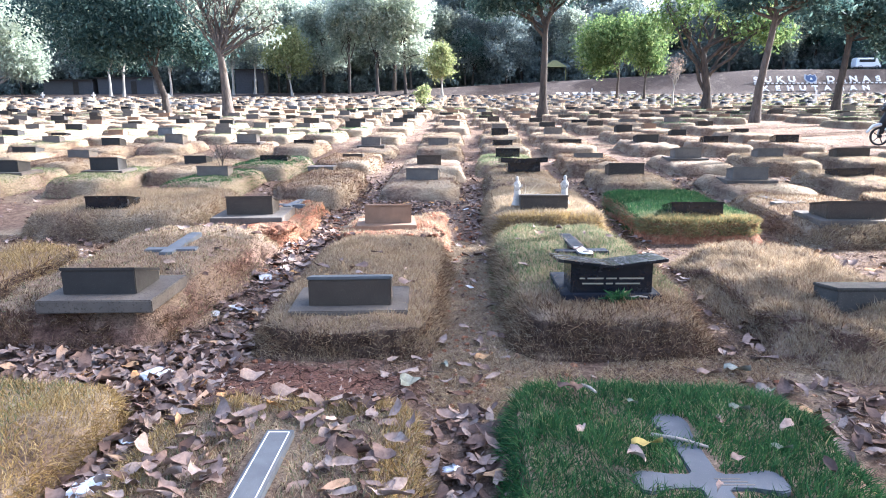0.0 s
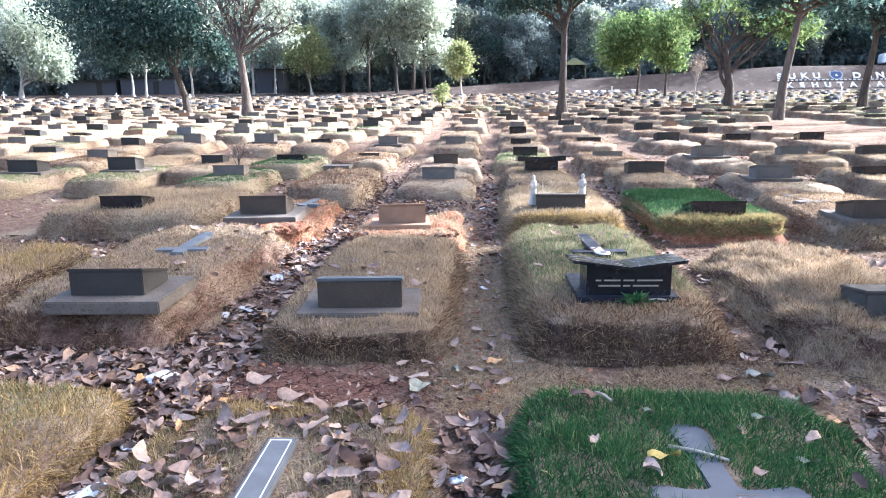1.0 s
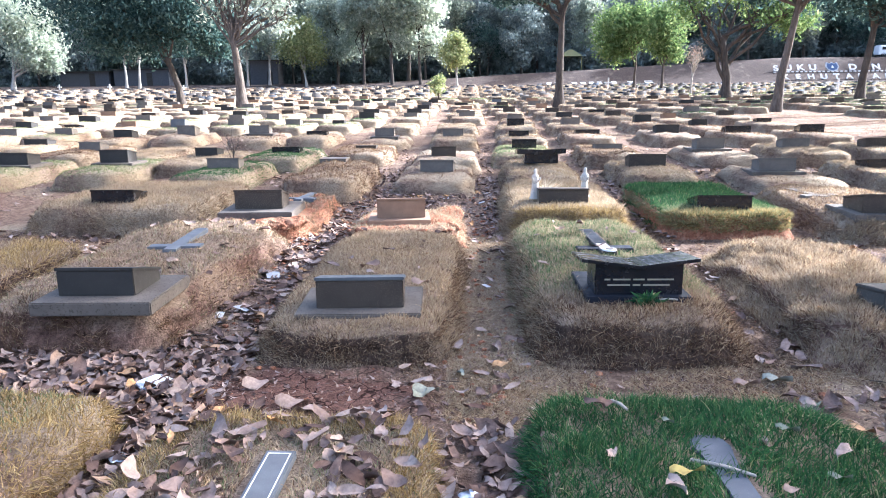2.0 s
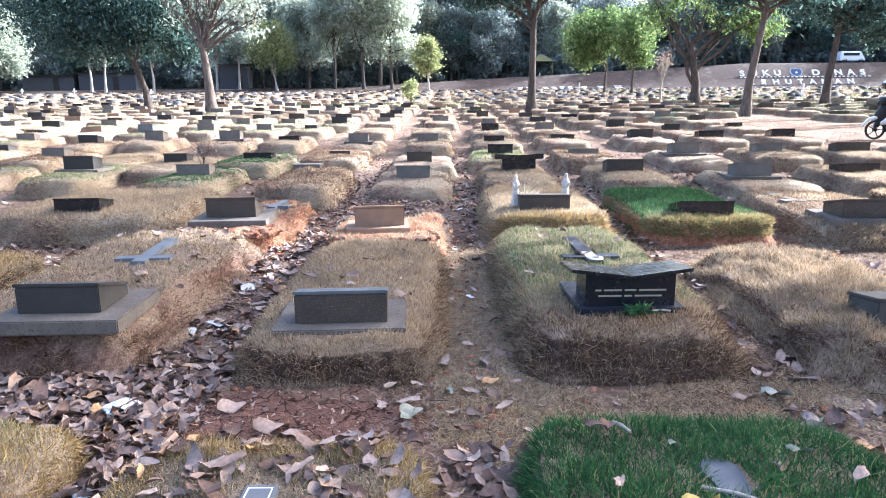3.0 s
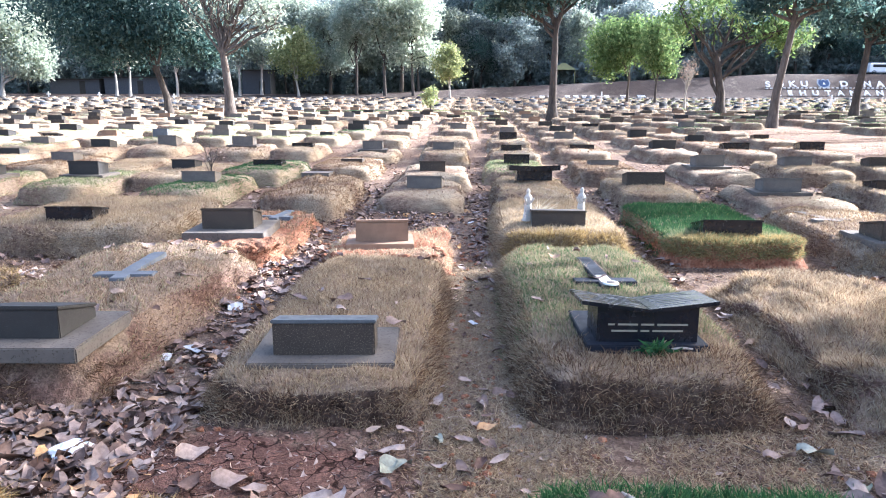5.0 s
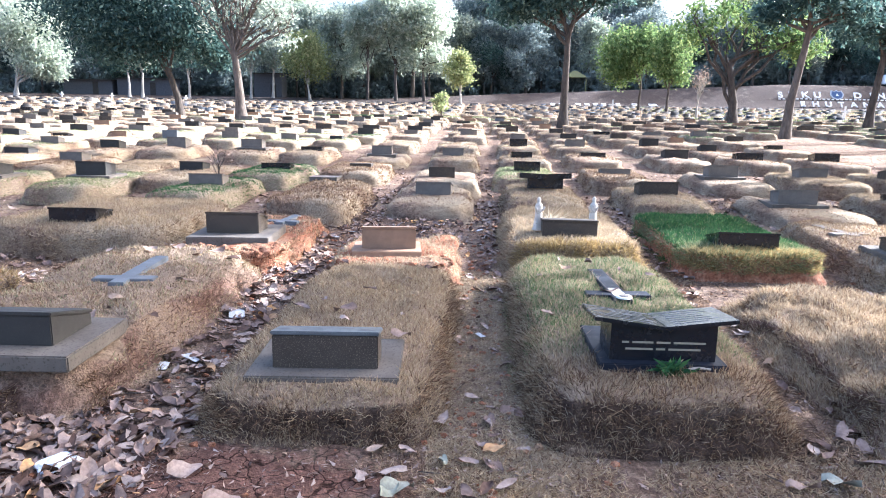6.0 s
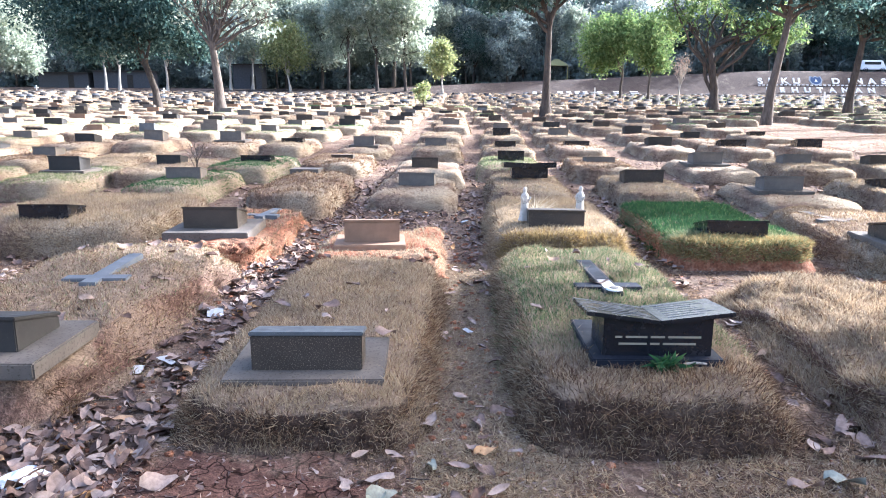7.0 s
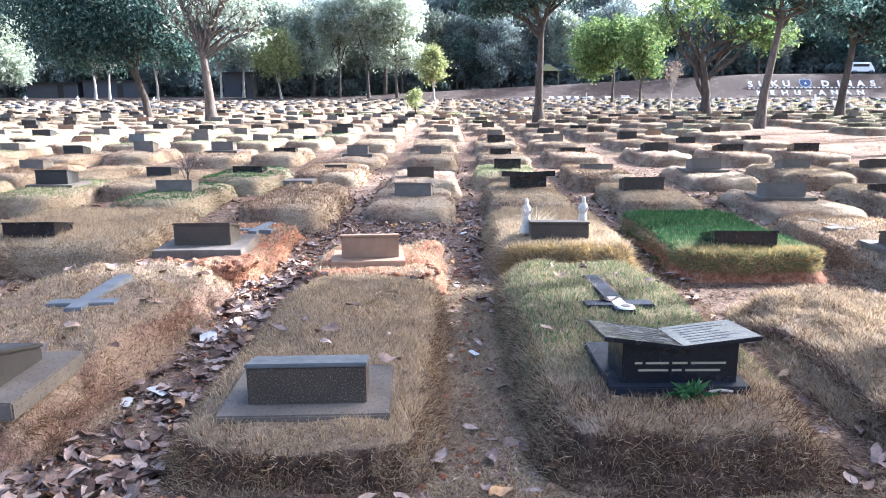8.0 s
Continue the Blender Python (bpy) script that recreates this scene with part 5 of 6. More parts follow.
def wheel(x, y, z, r, w, parent, axis="Y", tyre=0.22):
    bm = bmesh.new()
    n, k = 30, 10
    rings = [[bm.verts.new(((r - tyre * r * 0.5 + tyre * r * 0.5 * math.cos(b)) * math.cos(a), w / 2 * math.sin(b), (r - tyre * r * 0.5 + tyre * r * 0.5 * math.cos(b)) * math.sin(a))) for b in (2 * math.pi * j / k for j in range(k))] for a in (2 * math.pi * i / n for i in range(n))]
    for i in range(n):
        for j in range(k):
            bm.faces.new((rings[i][j], rings[(i + 1) % n][j], rings[(i + 1) % n][(j + 1) % k], rings[i][(j + 1) % k]))
    ob = part("tyre", bm, RUBBER, parent, "", True)
    ob.location = (x, y, z)
    bm = bmesh.new()
    for q in range(5):
        a = 2 * math.pi * q / 5
        s = bmesh.ops.create_cube(bm, size=1)
        bmesh.ops.transform(bm, matrix=Matrix.Rotation(a, 4, "Y") @ Matrix.Translation((r * 0.4, 0, 0)) @ Matrix.Diagonal((r * 0.78, w * 0.3, r * 0.07, 1)), verts=s["verts"])
    s = bmesh.ops.create_cone(bm, cap_ends=True, segments=16, radius1=r * 0.2, radius2=r * 0.2, depth=w * 0.9)
    bmesh.ops.transform(bm, matrix=Matrix.Rotation(math.pi / 2, 4, "X"), verts=s["verts"])
    part("rim", bm, METAL if tyre > 0.3 else BLACKPLASTIC, ob)
    return ob


van = new("van")
van.location = (63.5, 108, ground_z(63.5, 108))
tagged(van, "white van parked behind the trees", "van")
part("body", solid([(-2, -0.8, 0.35), (2, -0.8, 0.35), (2, 0.8, 0.35), (-2, 0.8, 0.35), (-1.9, -0.75, 1.75), (1.2, -0.75, 1.75), (1.2, 0.75, 1.75), (-1.9, 0.75, 1.75)], BOX, 0.12, 3), CARPAINT, van)
part("side_window", box(-1.5, 0.9, -0.83, -0.76, 1.1, 1.5, 0.02), GLASS, van)
for sx in (-1.25, 1.25):
    for sy in (-0.75, 0.75):
        wheel(sx, sy, 0.32, 0.32, 0.2, van)


def standing_cross(x, y, h, label):
    ob = part("standing_cross", box(-0.06, 0.06, -0.05, 0.05, -0.2, h, 0.01), WHITE)
    bm = bmesh.new()
    bm.from_mesh(ob.data)
    b2 = box(-h * 0.28, h * 0.28, -0.045, 0.045, h * 0.62, h * 0.62 + 0.12, 0.01)
    me = bpy.data.meshes.new("arm")
    b2.to_mesh(me)
    b2.free()
    bm.from_mesh(me)
    bm.to_mesh(ob.data)
    bm.free()
    bpy.data.meshes.remove(me)
    ob.location = (x, y, rise(y))
    tagged(ob, label, "grave cross", "white crosses")


for x, y, h in ((13.6, 63.9, 1.35), (30.3, 54.8, 1.2), (-66, 88, 1.3), (-63.2, 89, 1.3), (-55, 90, 1.0), (-46, 86, 1.0), (-33, 78, 0.9)):
    standing_cross(x, y, h, "white painted cross standing on a grave")

# ---- the motor scooter on the dirt track ----
bike = new("motor_scooter")
bike.matrix_world = pose(13.5, 16.5, rise(16.5), 0, -6, -8) @ Matrix.Scale(1.1, 4)
tagged(bike, "white and black motor scooter parked on a dirt track", "motor scooter")
wheel(0.02, 0, 0.25, 0.25, 0.1, bike)
wheel(1.28, 0, 0.25, 0.25, 0.11, bike)


def skin(name, sections, mat, label=""):
    """A shell through cross-sections (x, half width, low, high), softly rounded."""
    bm = bmesh.new()
    rings = [[bm.verts.new((x + sh * (math.sin(a) * 0.5 + 0.5), hw * math.copysign(abs(math.cos(a)) ** 0.7, math.cos(a)), (lo + hi) / 2 + (hi - lo) / 2 * math.copysign(abs(math.sin(a)) ** 0.8, math.sin(a)))) for a in (2 * math.pi * k / 16 for k in range(16))] for x, hw, lo, hi, sh in sections]
    for a, b in zip(rings, rings[1:]):
        for k in range(16):
            bm.faces.new((a[k], a[(k + 1) % 16], b[(k + 1) % 16], b[k]))
    bm.faces.new(rings[0][::-1])
    bm.faces.new(rings[-1])
    return part(name, bm, mat, bike, label, True)


def rod(name, pts, r, mat):
    v, f = tube(pts, [r] * len(pts), 8)
    return link(name, v, f, mat, bike, "", True)


skin("front_mudguard", [(-0.3, 0.04, 0.36, 0.42, 0), (-0.15, 0.065, 0.5, 0.58, 0), (0.05, 0.07, 0.52, 0.62, 0), (0.24, 0.05, 0.44, 0.54, 0)], CARPAINT)
skin("front_shield", [(0.0, 0.05, 0.6, 0.78, 0.1), (0.06, 0.12, 0.5, 0.92, 0.14), (0.16, 0.13, 0.44, 0.97, 0.12), (0.25, 0.1, 0.42, 0.9, 0.08)], BLACKPLASTIC)
skin("leg_panel", [(0.1, 0.1, 0.42, 0.6, 0.2), (0.17, 0.15, 0.36, 0.74, 0.26), (0.23, 0.14, 0.34, 0.74, 0.26)], CARPAINT)
skin("side_cover", [(0.62, 0.12, 0.3, 0.42, 0.1), (0.8, 0.19, 0.34, 0.52, 0.1), (1.1, 0.195, 0.4, 0.56, 0.1), (1.4, 0.13, 0.5, 0.6, 0.1)], BLACKPLASTIC)
skin("inner_shield", [(0.27, 0.17, 0.3, 0.9, 0.06), (0.36, 0.13, 0.28, 0.8, 0.04)], BLACKPLASTIC)
skin("floorboard", [(0.26, 0.15, 0.16, 0.5, 0.1), (0.42, 0.16, 0.16, 0.4, 0), (0.62, 0.16, 0.22, 0.33, 0), (0.75, 0.14, 0.24, 0.4, 0)], BLACKPLASTIC)
skin("body", [(0.46, 0.1, 0.3, 0.56, 0), (0.6, 0.14, 0.34, 0.64, 0), (0.8, 0.17, 0.36, 0.7, 0), (1.1, 0.18, 0.42, 0.74, 0), (1.5, 0.13, 0.56, 0.78, 0), (1.72, 0.06, 0.66, 0.76, 0)], BLACKPLASTIC)
skin("side_panel", [(0.5, 0.1, 0.48, 0.58, 0.1), (0.75, 0.185, 0.5, 0.66, 0.1), (1.2, 0.19, 0.58, 0.72, 0.1), (1.6, 0.1, 0.66, 0.74, 0.1)], CARPAINT, "white side panel")
skin("engine", [(0.75, 0.1, 0.18, 0.36, 0), (1.0, 0.12, 0.16, 0.4, 0), (1.35, 0.1, 0.2, 0.36, 0)], BLACKPLASTIC)
skin("seat", [(0.66, 0.1, 0.66, 0.76, 0), (0.9, 0.15, 0.7, 0.8, 0), (1.3, 0.15, 0.74, 0.85, 0), (1.6, 0.1, 0.76, 0.84, 0)], BLACKPLASTIC, "black vinyl seat")
skin("headlamp_cowl", [(0.08, 0.1, 0.9, 1.04, 0.04), (0.14, 0.2, 0.88, 1.1, 0.04), (0.3, 0.2, 0.92, 1.12, 0.02)], BLACKPLASTIC)
skin("headlamp", [(0.05, 0.05, 0.93, 1.0, 0.03), (0.09, 0.09, 0.91, 1.03, 0.03)], GLASS, "dark glass headlamp")
skin("fork_cover", [(0.0, 0.05, 0.3, 0.62, 0.1), (0.1, 0.06, 0.3, 0.66, 0.1)], BLACKPLASTIC)
skin("tail_light", [(1.7, 0.06, 0.64, 0.74, 0), (1.78, 0.04, 0.66, 0.72, 0)], RED)
rod("fork", [(0, 0.07, 0.28), (0.1, 0.07, 0.6), (0.2, 0.05, 0.9)], 0.022, METAL)
rod("handlebar", [(0.34, -0.34, 1.02), (0.26, -0.16, 1.03), (0.24, 0, 1.02), (0.26, 0.16, 1.03), (0.34, 0.34, 1.02)], 0.018, BLACKPLASTIC)
for s in (-1, 1):
    rod("mirror_stem", [(0.27, s * 0.2, 1.04), (0.24, s * 0.26, 1.16), (0.26, s * 0.3, 1.24)], 0.008, BLACKPLASTIC)
    bm = bmesh.new()
    bmesh.ops.create_uvsphere(bm, u_segments=14, v_segments=8, radius=1)
    bmesh.ops.transform(bm, matrix=Matrix.Translation((0.26, s * 0.31, 1.28)) @ Matrix.Diagonal((0.025, 0.075, 0.05, 1)), verts=bm.verts[:])
    part("mirror", bm, BLACKPLASTIC, bike, "", True)
rod("side_stand", [(0.75, -0.1, 0.24), (0.7, -0.24, 0.02)], 0.014, METAL)
rod("exhaust", [(0.9, -0.14, 0.22), (1.2, -0.17, 0.28), (1.6, -0.18, 0.4)], 0.045, METAL)
bm = bmesh.new()
bmesh.ops.create_uvsphere(bm, u_segments=20, v_segments=14, radius=0.15)
bmesh.ops.delete(bm, geom=[v for v in bm.verts if v.co.z < -0.1], context="VERTS")
bmesh.ops.solidify(bm, geom=bm.faces[:], thickness=0.02)
helmet = part("helmet", bm, CARPAINT, None, "", True)
helmet.matrix_world = bike.matrix_world @ pose(0.25, -0.24, 1.4, 4, -6, -12)
tagged(helmet, "pale grey open helmet hung on the scooter's mirror", "helmet")
bm = bmesh.new()
bmesh.ops.create_uvsphere(bm, u_segments=20, v_segments=14, radius=0.156)
bmesh.ops.delete(bm, geom=[v for v in bm.verts if v.co.x > 0.0 or v.co.z > 0.085 or v.co.z < -0.1], context="VERTS")
part("visor", bm, GLASS, helmet, "dark visor", True)

# ---- loose grass, clods and fallen leaves on the ground ----
rng = np.random.default_rng(21)


def ground_grass(n, x0, x1, y0, y1, length, width, mat, patchy, flat, label, bent=True):
    p = np.stack([rng.uniform(x0, x1, n), rng.uniform(y0, y1, n)], 1)
    ok = [noise.noise((a * 1.1, b * 1.1, 9.0)) + 0.5 * noise.noise((a * 4, b * 4, 2.0)) > patchy for a, b in p]
    p = p[np.array(ok)]
    base = np.array([(a, b, ground_z(a, b)) for a, b in p])
    grow = unit(rng.normal(size=base.shape) * [1, 1, 0.3] + [0, 0, 1.3 - flat])
    grow[:, 2] = np.abs(grow[:, 2])
    v, t = blade_mesh(base, grow, length * (0.5 + rng.random(len(base))), np.full(len(base), width), rng, bent)
    v[:, 2] = np.maximum(v[:, 2], np.repeat(base[:, 2], len(v) // len(base)) - 0.004)
    tagged(raw("loose_straw", v, t, mat), label, "dry grass", kind="stuff")


ground_grass(22000, 0.9, 1.46, -1.2, 3.3, 0.04, 0.0017, DRY, -0.7, 0.7, "short dry grass on the path between two mounds")
ground_grass(14000, 0.9, 3.4, -1.3, -0.4, 0.04, 0.0018, DRY, -0.3, 0.7, "short dry grass on trodden earth")
ground_grass(12000, 0.5, 3.4, -1.3, -0.4, 0.035, 0.0018, BROWN, -0.2, 0.5, "short withered grass on trodden earth")
ground_grass(12000, 2.75, 3.25, -1.6, 6.0, 0.045, 0.002, BROWN, -0.2, 0.7, "withered grass on trodden earth")
ground_grass(16000, -6.0, -0.9, 1.8, 3.7, 0.045, 0.0022, BROWN, -0.35, 0.9, "withered straw between two rows of graves")
ground_grass(12000, 2.8, 8.0, 1.9, 3.4, 0.045, 0.0022, BROWN, -0.35, 0.9, "withered straw between two rows of graves")
ground_grass(30000, 6.0, 22.0, 12.0, 27.0, 0.06, 0.005, BROWN, 0.0, 0.9, "straw on the dirt track", False)
ground_grass(26000, -4.5, 6.5, 1.5, 8.0, 0.05, 0.0024, BROWN, 0.05, 0.9, "loose straw between the graves")
ground_grass(60000, -14, 14, 6.0, 26.0, 0.05, 0.004, BROWN, -0.2, 0.9, "loose straw between the rows", False)
ground_grass(30000, -32, 20, 24.0, 48.0, 0.08, 0.012, DRY, -0.2, 0.7, "dry grass between the far rows", False)
ground_grass(40000, -65, 40, 46.0, 94.0, 0.1, 0.035, DRY, -0.6, 0.7, "dry grass between the farthest rows", False)

cv, cf = [], []
ico = bmesh.new()
bmesh.ops.create_icosphere(ico, subdivisions=1, radius=1)
iv, it = np.array([v.co for v in ico.verts]), np.array([[v.index for v in f.verts] for f in ico.faces])
ico.free()
for k in range(1700):
    x, y = rng.uniform(-3.2, 5.0), rng.uniform(-1.6, 7.5)
    if k > 900:
        x, y = rng.uniform(-1.0, -0.3) if k % 2 else rng.uniform(0.85, 1.45), rng.uniform(-1.3, 6)
    s = 0.006 + 0.02 * rng.random() ** 3
    q = iv * (1 + 0.35 * rng.normal(size=(len(iv), 1)) * 0.5) * s * [1.2, 1, 0.7]
    cf.append(it + len(iv) * k)
    cv.append(q + [x, y, ground_z(x, y) + s * 0.3])
for k in range(420):
    x, y = (rng.uniform(-2.0, -0.75), rng.uniform(2.8, 3.5)) if k % 2 else (rng.uniform(-0.4, 0.95), rng.uniform(2.5, 3.1))
    s = 0.012 + 0.03 * rng.random() ** 2
    q = iv * (1 + 0.2 * rng.normal(size=(len(iv), 1))) * s * [1.3, 1, 0.7]
    cf.append(it + len(iv) * len(cv))
    inside = (-2.0 < x < -0.85 and y > 3.1) or (-0.28 < x < 0.9 and y > 2.72)
    cv.append(q + [x, y, ground_z(x, y) + s * 0.3 + (0.19 if inside else 0)])
tagged(raw("soil_clods", np.concatenate(cv), np.concatenate(cf), RED_SOIL), "small dry clods of reddish soil", "soil clods", kind="stuff")


def leaf_points(length, width, curl, fold, twist, rng):
    """A dead leaf: six stations of three points, curled along and folded across."""
    pts = []
    for i, (f, w) in enumerate(((0, 0.08), (0.18, 0.7), (0.4, 1.0), (0.62, 0.92), (0.83, 0.55), (1, 0.05))):
        a = (f - 0.5) * curl
        cx, cz = (math.sin(a) / curl if abs(curl) > 0.05 else f - 0.5) * length, (1 - math.cos(a)) / max(abs(curl), 0.05) * length * math.copysign(1, curl)
        for s in (-1, 0, 1):
            y = s * w * width / 2 * math.cos(fold) * (1 + (0.13 * rng.normal() if s else 0))
            z = abs(s) * w * width / 2 * math.sin(fold) + s * twist * (f - 0.5) * width
            pts.append((cx, y, cz + z + rng.normal() * 0.005))
    return np.array(pts)


LEAF_T = np.array([t for i in range(5) for s in range(2) for t in ((3 * i + s, 3 * i + s + 3, 3 * i + s + 4), (3 * i + s, 3 * i + s + 4, 3 * i + s + 1))])
shapes = [leaf_points(0.105 + 0.06 * rng.random(), 0.05 + 0.028 * rng.random(), rng.uniform(-1.1, 1.5), rng.uniform(-0.2, 0.7), rng.uniform(-0.5, 0.5), rng) for _ in range(10)]
leaf_meshes = []
for k, sp in enumerate(shapes):
    src = raw("dead_leaf", sp, LEAF_T, LITTER)
    src.data.polygons.foreach_set("use_smooth", [True] * len(src.data.polygons))
    leaf_meshes.append(src.data)
    bpy.data.objects.remove(src)


def scatter(n, x0, x1, y0, y1, lift, tilt):
    out = []
    for _ in range(n):
        x, y = rng.uniform(x0, x1), rng.uniform(y0, y1)
        if 0.1 < x < 0.42 and -2.8 < y < -1.75:
            continue
        z = ground_z(x, y) + lift + 0.012 + 0.03 * rng.random() ** 2
        out.append(pose(x, y, z, rng.normal() * tilt, rng.normal() * tilt, rng.uniform(0, 360)) @ Matrix.Scale(rng.uniform(0.4, 1.12), 4))
    return out


near = scatter(110, -2.3, -0.35, -1.25, -0.4, 0.01, 22) + scatter(28, -0.62, -0.34, -2.6, -1.25, 0.01, 22) + scatter(22, 0.86, 1.34, -2.6, -1.3, 0.01, 22) + scatter(16, 2.72, 4.2, -2.3, -0.9, 0.01, 20) \
    + scatter(48, -0.3, 0.85, -2.5, -1.45, 0.175, 18) + scatter(6, 1.4, 2.65, -2.6, -1.4, 0.245, 16) + scatter(12, -0.2, 0.8, 0.6, 2.6, 0.24, 10)
for m in near:
    ob = new("dead_leaf", leaf_meshes[rng.integers(0, 10)])
    ob.matrix_world = m
    tagged(ob, "curled dry brown leaf fallen on the ground", "dead leaf", "fallen leaves")
far_leaves = scatter(700, -2.4, -0.33, -1.35, -0.3, 0.0, 20) + scatter(420, -1.0, -0.34, -0.3, 3.4, 0.0, 14) + scatter(220, -0.64, -0.32, -2.6, -1.25, 0.0, 20) + scatter(120, 0.86, 1.36, -2.6, -1.25, 0.0, 20) + scatter(170, -0.3, 0.85, -2.6, -1.45, 0.16, 18) \
    + scatter(420, 2.75, 4.8, -2.6, -0.85, 0.0, 18) + scatter(420, -0.95, 1.42, 3.0, 7.3, 0.0, 18) + scatter(30, -0.3, 1.5, -1.3, -0.45, 0.0, 10) + scatter(45, 0.92, 1.42, -0.5, 3.0, 0.0, 10) \
    + scatter(1300, -6, 9, 5.0, 13, 0.0, 14) + scatter(500, -1.2, 1.42, 3.6, 9.5, 0.0, 14) + scatter(500, 2.8, 9.0, 5.6, 9.0, 0.0, 16) + scatter(140, 2.75, 3.3, -0.5, 6.0, 0.0, 14) + scatter(60, -2.3, -1.0, 0.5, 2.9, 0.28, 12) + scatter(10, 1.5, 2.7, 0.4, 2.9, 0.3, 10) + scatter(60, 4.5, 6.6, 1.6, 3.0, 0.0, 14) + scatter(260, -6, -1.0, 2.4, 3.6, 0.0, 14)
lv, lt = [], []
for k, m in enumerate(far_leaves):
    sp, a = shapes[rng.integers(0, 10)], np.array(m)
    lv.append(sp @ a[:3, :3].T + a[:3, 3])
    lt.append(LEAF_T + 18 * k)
litter = raw("leaf_litter", np.concatenate(lv), np.concatenate(lt), LITTER)
litter.data.polygons.foreach_set("use_smooth", [True] * len(litter.data.polygons))
tagged(litter, "carpet of dry brown fallen leaves", "leaf litter", kind="stuff")


def one_leaf(x, y, lift, mat, label, turn, size=1.0):
    ob = raw("fallen_leaf", shapes[2] * size, LEAF_T, mat)
    ob.matrix_world = pose(x, y, ground_z(x, y) + lift, 10, 8, turn)
    tagged(ob, label, "fallen leaf")


one_leaf(0.79, -0.86, 0.03, GREEN_LEAF, "grey-green fallen leaf on cracked earth", 20, 1.1)
one_leaf(0.76, -0.9, 0.03, GREEN_LEAF, "grey-green fallen leaf on cracked earth", 60, 0.9)
one_leaf(1.86, -2.07, 0.26, FRESH, "yellow fallen leaf on green grass", 170, 0.9)
one_leaf(1.79, -2.18, 0.26, LITTER, "broad tan fallen leaf on green grass", 100, 1.0)
one_leaf(0.98, -0.62, 0.03, GREEN_LEAF, "pale fallen leaf on trodden earth", 95, 0.7)

one_leaf(2.825, -1.01, 0.03, GREEN_LEAF, "broad grey leaf on trodden earth", 30, 0.9)
one_leaf(0.08, -1.03, 0.03, LITTER, "large tan fallen leaf on cracked earth", 15, 1.25)
one_leaf(-0.18, -0.78, 0.03, LITTER, "large tan fallen leaf on cracked earth", 35, 1.3)
one_leaf(2.6, -0.72, 0.03, LITTER, "tan fallen leaf on trodden earth", 160, 1.0)
one_leaf(0.66, 0.47, 0.27, LITTER, "dark curled leaf at the corner of a plinth", 10, 0.9)
for x, y, turn, size, mat in ((1.67, -1.48, 20, 0.7, LITTER), (2.25, -1.8, 80, 0.6, LITTER), (2.39, -1.69, 140, 0.7, GREEN_LEAF), (2.43, -2.05, 150, 0.6, GREEN_LEAF), (2.21, -2.15, 10, 0.5, LITTER), (1.6, -1.95, 60, 0.6, LITTER), (1.9, -1.65, 120, 0.5, GREEN_LEAF)):
    one_leaf(x, y, 0.25, mat, "small dry leaf caught in green grass", turn, size)
for x, y, z, turn, ln in ((2.33, -0.03, 0.3, 4, 0.12), (1.72, -1.5, 0.25, -60, 0.11), (2.02, -1.99, 0.225, -28, 0.24)):
    tv, tf = tube([(-ln / 2, 0, 0), (0, 0.004, 0.006), (ln / 2, 0, 0)], [0.008, 0.008, 0.006], 7)
    stick = link("stick", tv, tf, PALE_BARK, None, "", True)
    stick.matrix_world = pose(x, y, z, 0, 0, turn)
    tagged(stick, "short peeled pale stick lying in grass", "stick")


def crumple(x, y, size, mat, label, category, seed, flat=0.45):
    bm = bmesh.new()
    bmesh.ops.create_icosphere(bm, subdivisions=3, radius=1)
    for v in bm.verts:
        d = 1 + 0.42 * noise.noise(v.co * 1.6 + Vector((seed, 0, 0))) + 0.25 * noise.noise(v.co * 4 + Vector((0, seed, 0)))
        v.co = Vector((v.co.x * d * 1.3, v.co.y * d * 0.8, max(-0.35, v.co.z * d * flat))) * size
    ob = part("plastic_bag" if mat == PLASTIC else "paper_scrap", bm, mat)
    ob.matrix_world = pose(x, y, ground_z(x, y) + size * 0.15 + 0.01, 0, 0, seed * 40)
    tagged(ob, label, category)


crumple(-0.8, -0.78, 0.075, PLASTIC, "crumpled white plastic bag among dead leaves", "plastic bag", 1)
crumple(-0.52, -2.1, 0.08, PLASTIC, "crumpled white plastic bag among dead leaves", "plastic bag", 2)
crumple(-0.58, -1.62, 0.05, PLASTIC, "torn clear plastic wrapper among dead leaves", "plastic bag", 3, 0.25)
crumple(-1.32, -0.55, 0.028, PAPER, "small white paper scrap among dead leaves", "paper scrap", 4)
crumple(1.04, -1.9, 0.035, PLASTIC, "small clear plastic wrapper among leaves", "plastic bag", 5)


def sheet(x, y, w, l, turn, label, lift=0.03):
    bm = bmesh.new()
    bmesh.ops.create_grid(bm, x_segments=5, y_segments=5, size=0.5)
    for v in bm.verts:
        v.co = Vector((v.co.x * w, v.co.y * l, 0.12 * w * noise.noise(Vector((v.co.x * 3, v.co.y * 3, turn)))))
    bmesh.ops.solidify(bm, geom=bm.faces[:], thickness=0.0015)
    ob = part("paper_scrap", bm, PAPER)
    ob.matrix_world = pose(x, y, ground_z(x, y) + lift, 8, 6, turn)
    tagged(ob, label, "paper scrap")


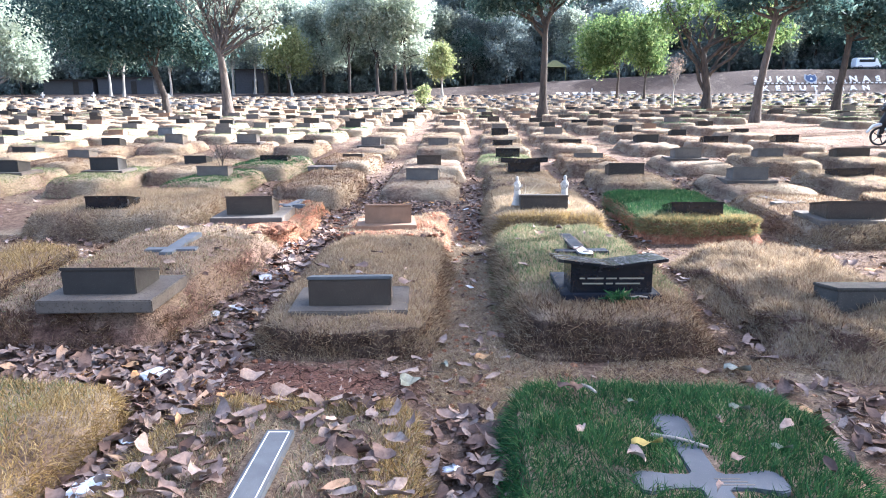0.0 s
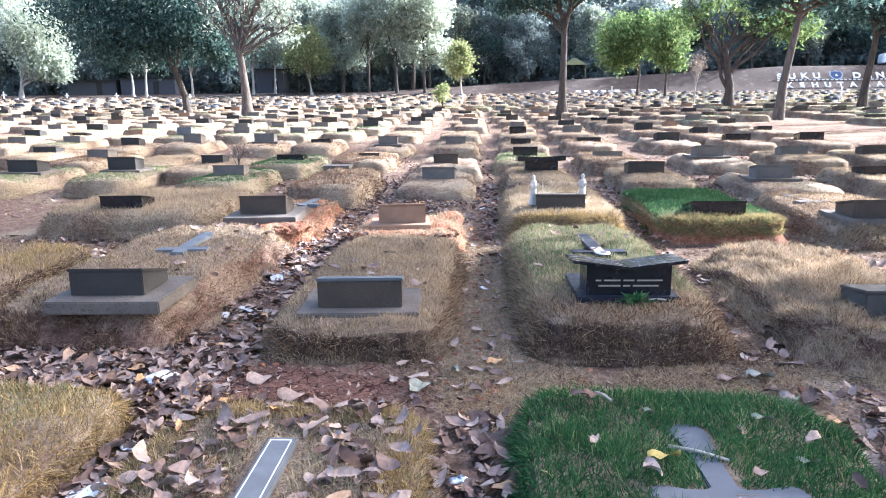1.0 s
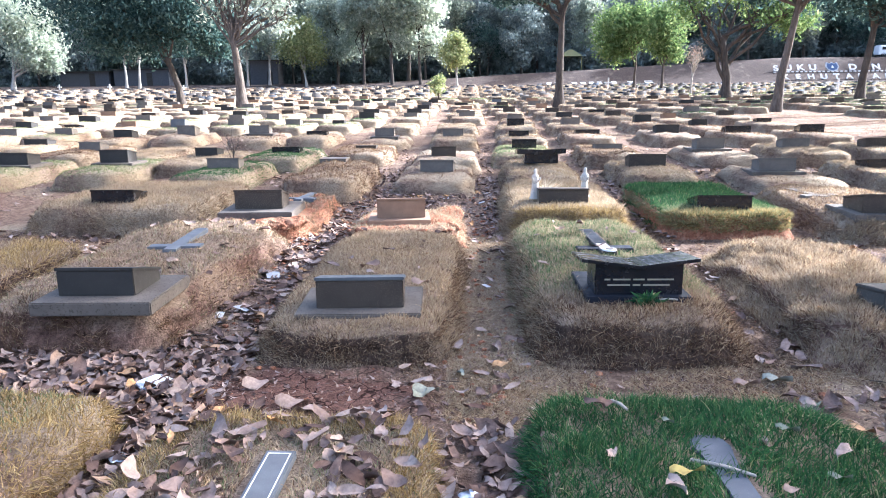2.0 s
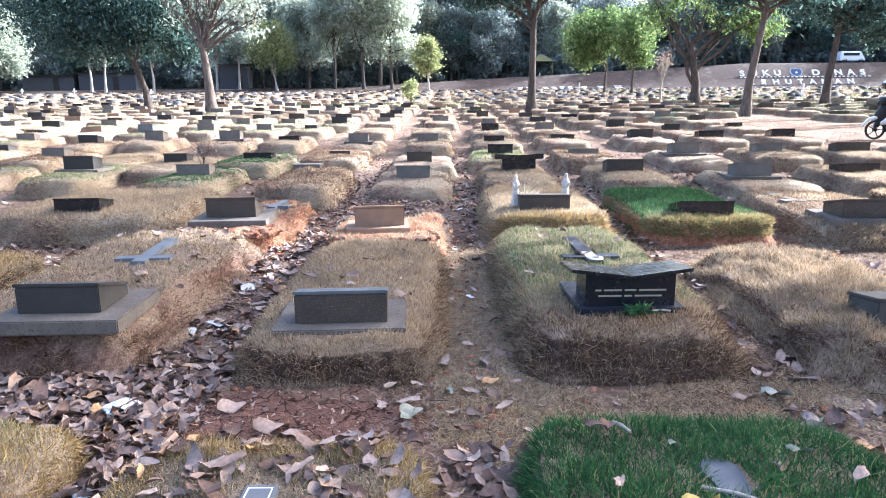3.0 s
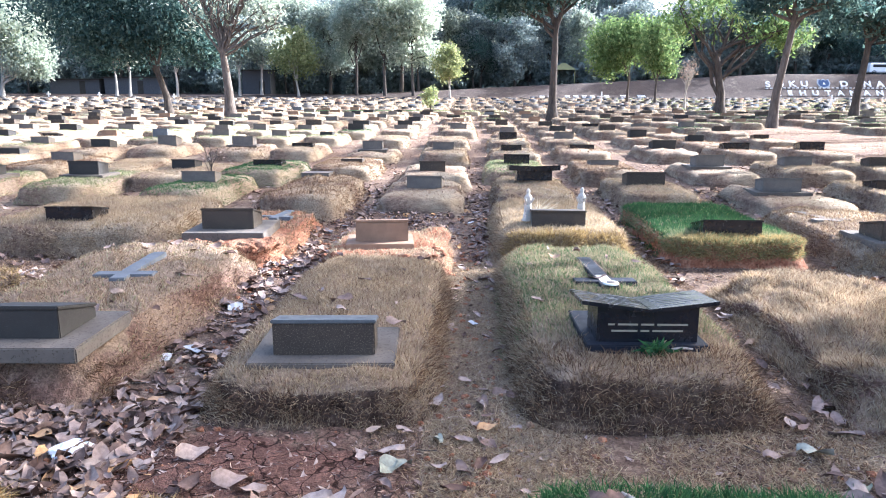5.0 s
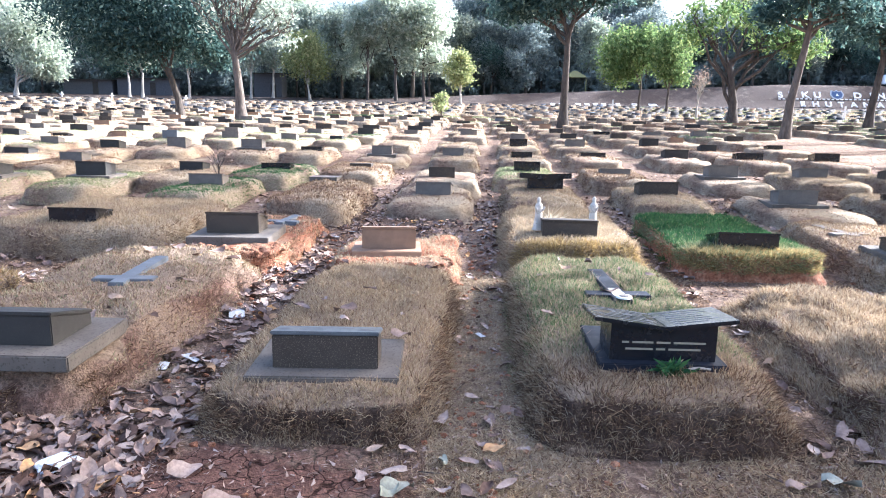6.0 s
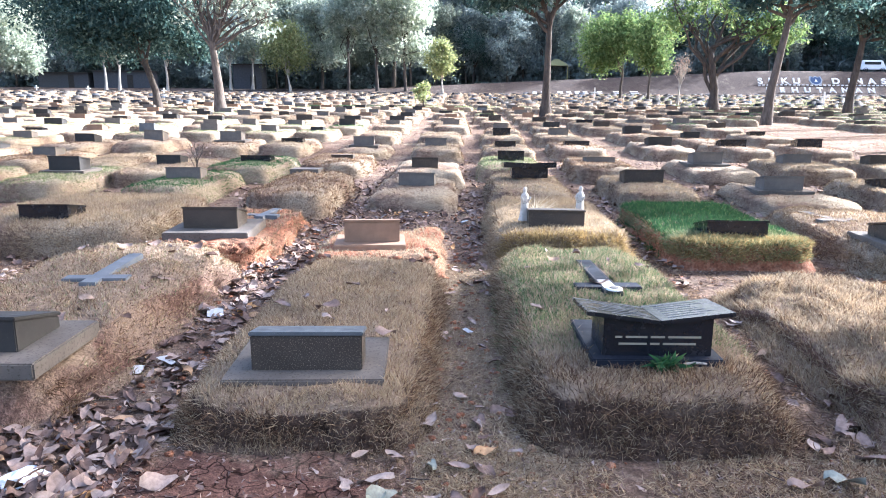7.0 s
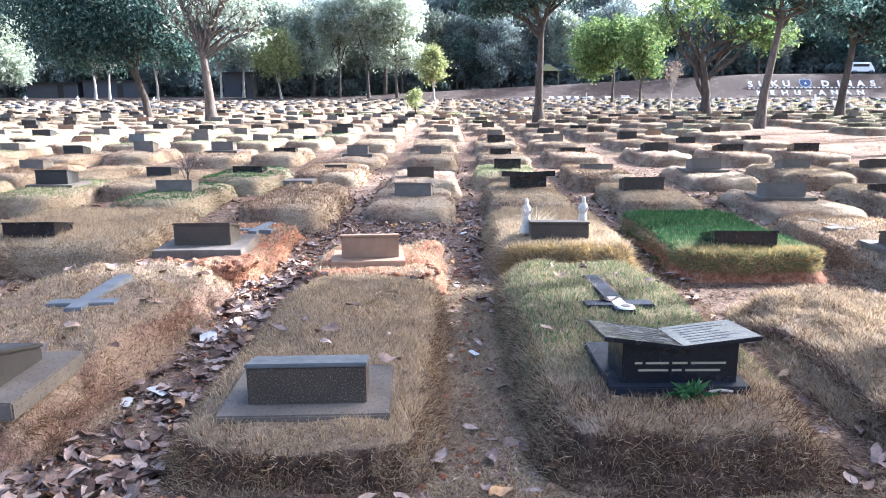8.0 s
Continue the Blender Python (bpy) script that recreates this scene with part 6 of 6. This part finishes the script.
sheet(-0.76, 1.57, 0.12, 0.17, 20, "pale paper scrap lying in the leaf-filled gap")
sheet(-0.72, 0.62, 0.1, 0.14, 65, "grey paper scrap lying in the leaf-filled gap")
sheet(-0.86, 0.45, 0.08, 0.1, 10, "pale paper scrap lying in the leaf-filled gap")
one_leaf(2.78, -0.69, 0.03, GREEN_LEAF, "pale fallen leaf on trodden earth", 140, 1.15)
sheet(1.16, 1.25, 0.05, 0.07, 40, "pale paper scrap on the path")
for x, y in ((0.62, 5.9), (1.15, 5.6), (1.22, 6.4), (-0.62, 4.9), (-0.5, 5.3)):
    sheet(x, y, 0.09, 0.08, 60 * x + 30 * y, "white paper scrap between the graves")
tv, tf = [], []
for k in range(160):
    x, y = rng.uniform(-2.2, 4.5), rng.uniform(-1.4, 7)
    a, ln = rng.uniform(0, 6.28), rng.uniform(0.05, 0.15)
    p = [(x + math.cos(a) * ln * f + 0.01 * rng.normal(), y + math.sin(a) * ln * f + 0.01 * rng.normal(), ground_z(x, y) + 0.02 + 0.01 * rng.random()) for f in (0, 0.5, 1)]
    v, f = tube(p, [0.003, 0.0028, 0.0015], 4)
    tf += [tuple(i + len(tv) for i in q) for q in f]
    tv += v
tagged(link("fallen_twigs", tv, tf, BARK), "thin dry twigs scattered on the earth", "twigs", kind="stuff")

# crumbled leaf and straw crumbs in the trodden gaps
crumb_v = []
for x0, x1, y0, y1, n in ((-2.4, -0.3, -1.4, -0.2, 2600), (-1.0, -0.3, -0.3, 3.4, 2400), (0.85, 1.45, -2.6, 3.2, 2400), (2.7, 4.8, -2.6, -0.4, 2600), (-1.0, 1.45, 3.0, 7.5, 3800), (-0.4, 3.2, -1.35, -0.4, 2200), (2.7, 3.3, -0.5, 7.0, 1600), (-6, -0.9, 1.8, 3.7, 5200), (2.8, 8, 1.9, 3.4, 4200), (8, 22, 12, 27, 8000), (-8, 10, 5.5, 13, 20000), (-14, 12, 12, 22, 16000)):
    p = np.stack([rng.uniform(x0, x1, n), rng.uniform(y0, y1, n)], 1)
    c = np.array([(a, b, ground_z(a, b) + 0.006) for a, b in p])
    s = (0.006 + 0.022 * rng.random(n) ** 2)[:, None] * (1.0 if y0 < 5 else 1.6)
    a = unit(rng.normal(size=(n, 3)) * [1, 1, 0.35])
    b = unit(rng.normal(size=(n, 3)) * [1, 1, 0.35])
    crumb_v.append(np.stack([c - a * s, c + b * s * 0.7, c + a * s], 1).reshape(-1, 3))
crumb_v = np.concatenate(crumb_v)
tagged(raw("leaf_crumbs", crumb_v, np.arange(len(crumb_v)).reshape(-1, 3), LITTER), "broken bits of dry leaves on the earth", "leaf litter", kind="stuff")
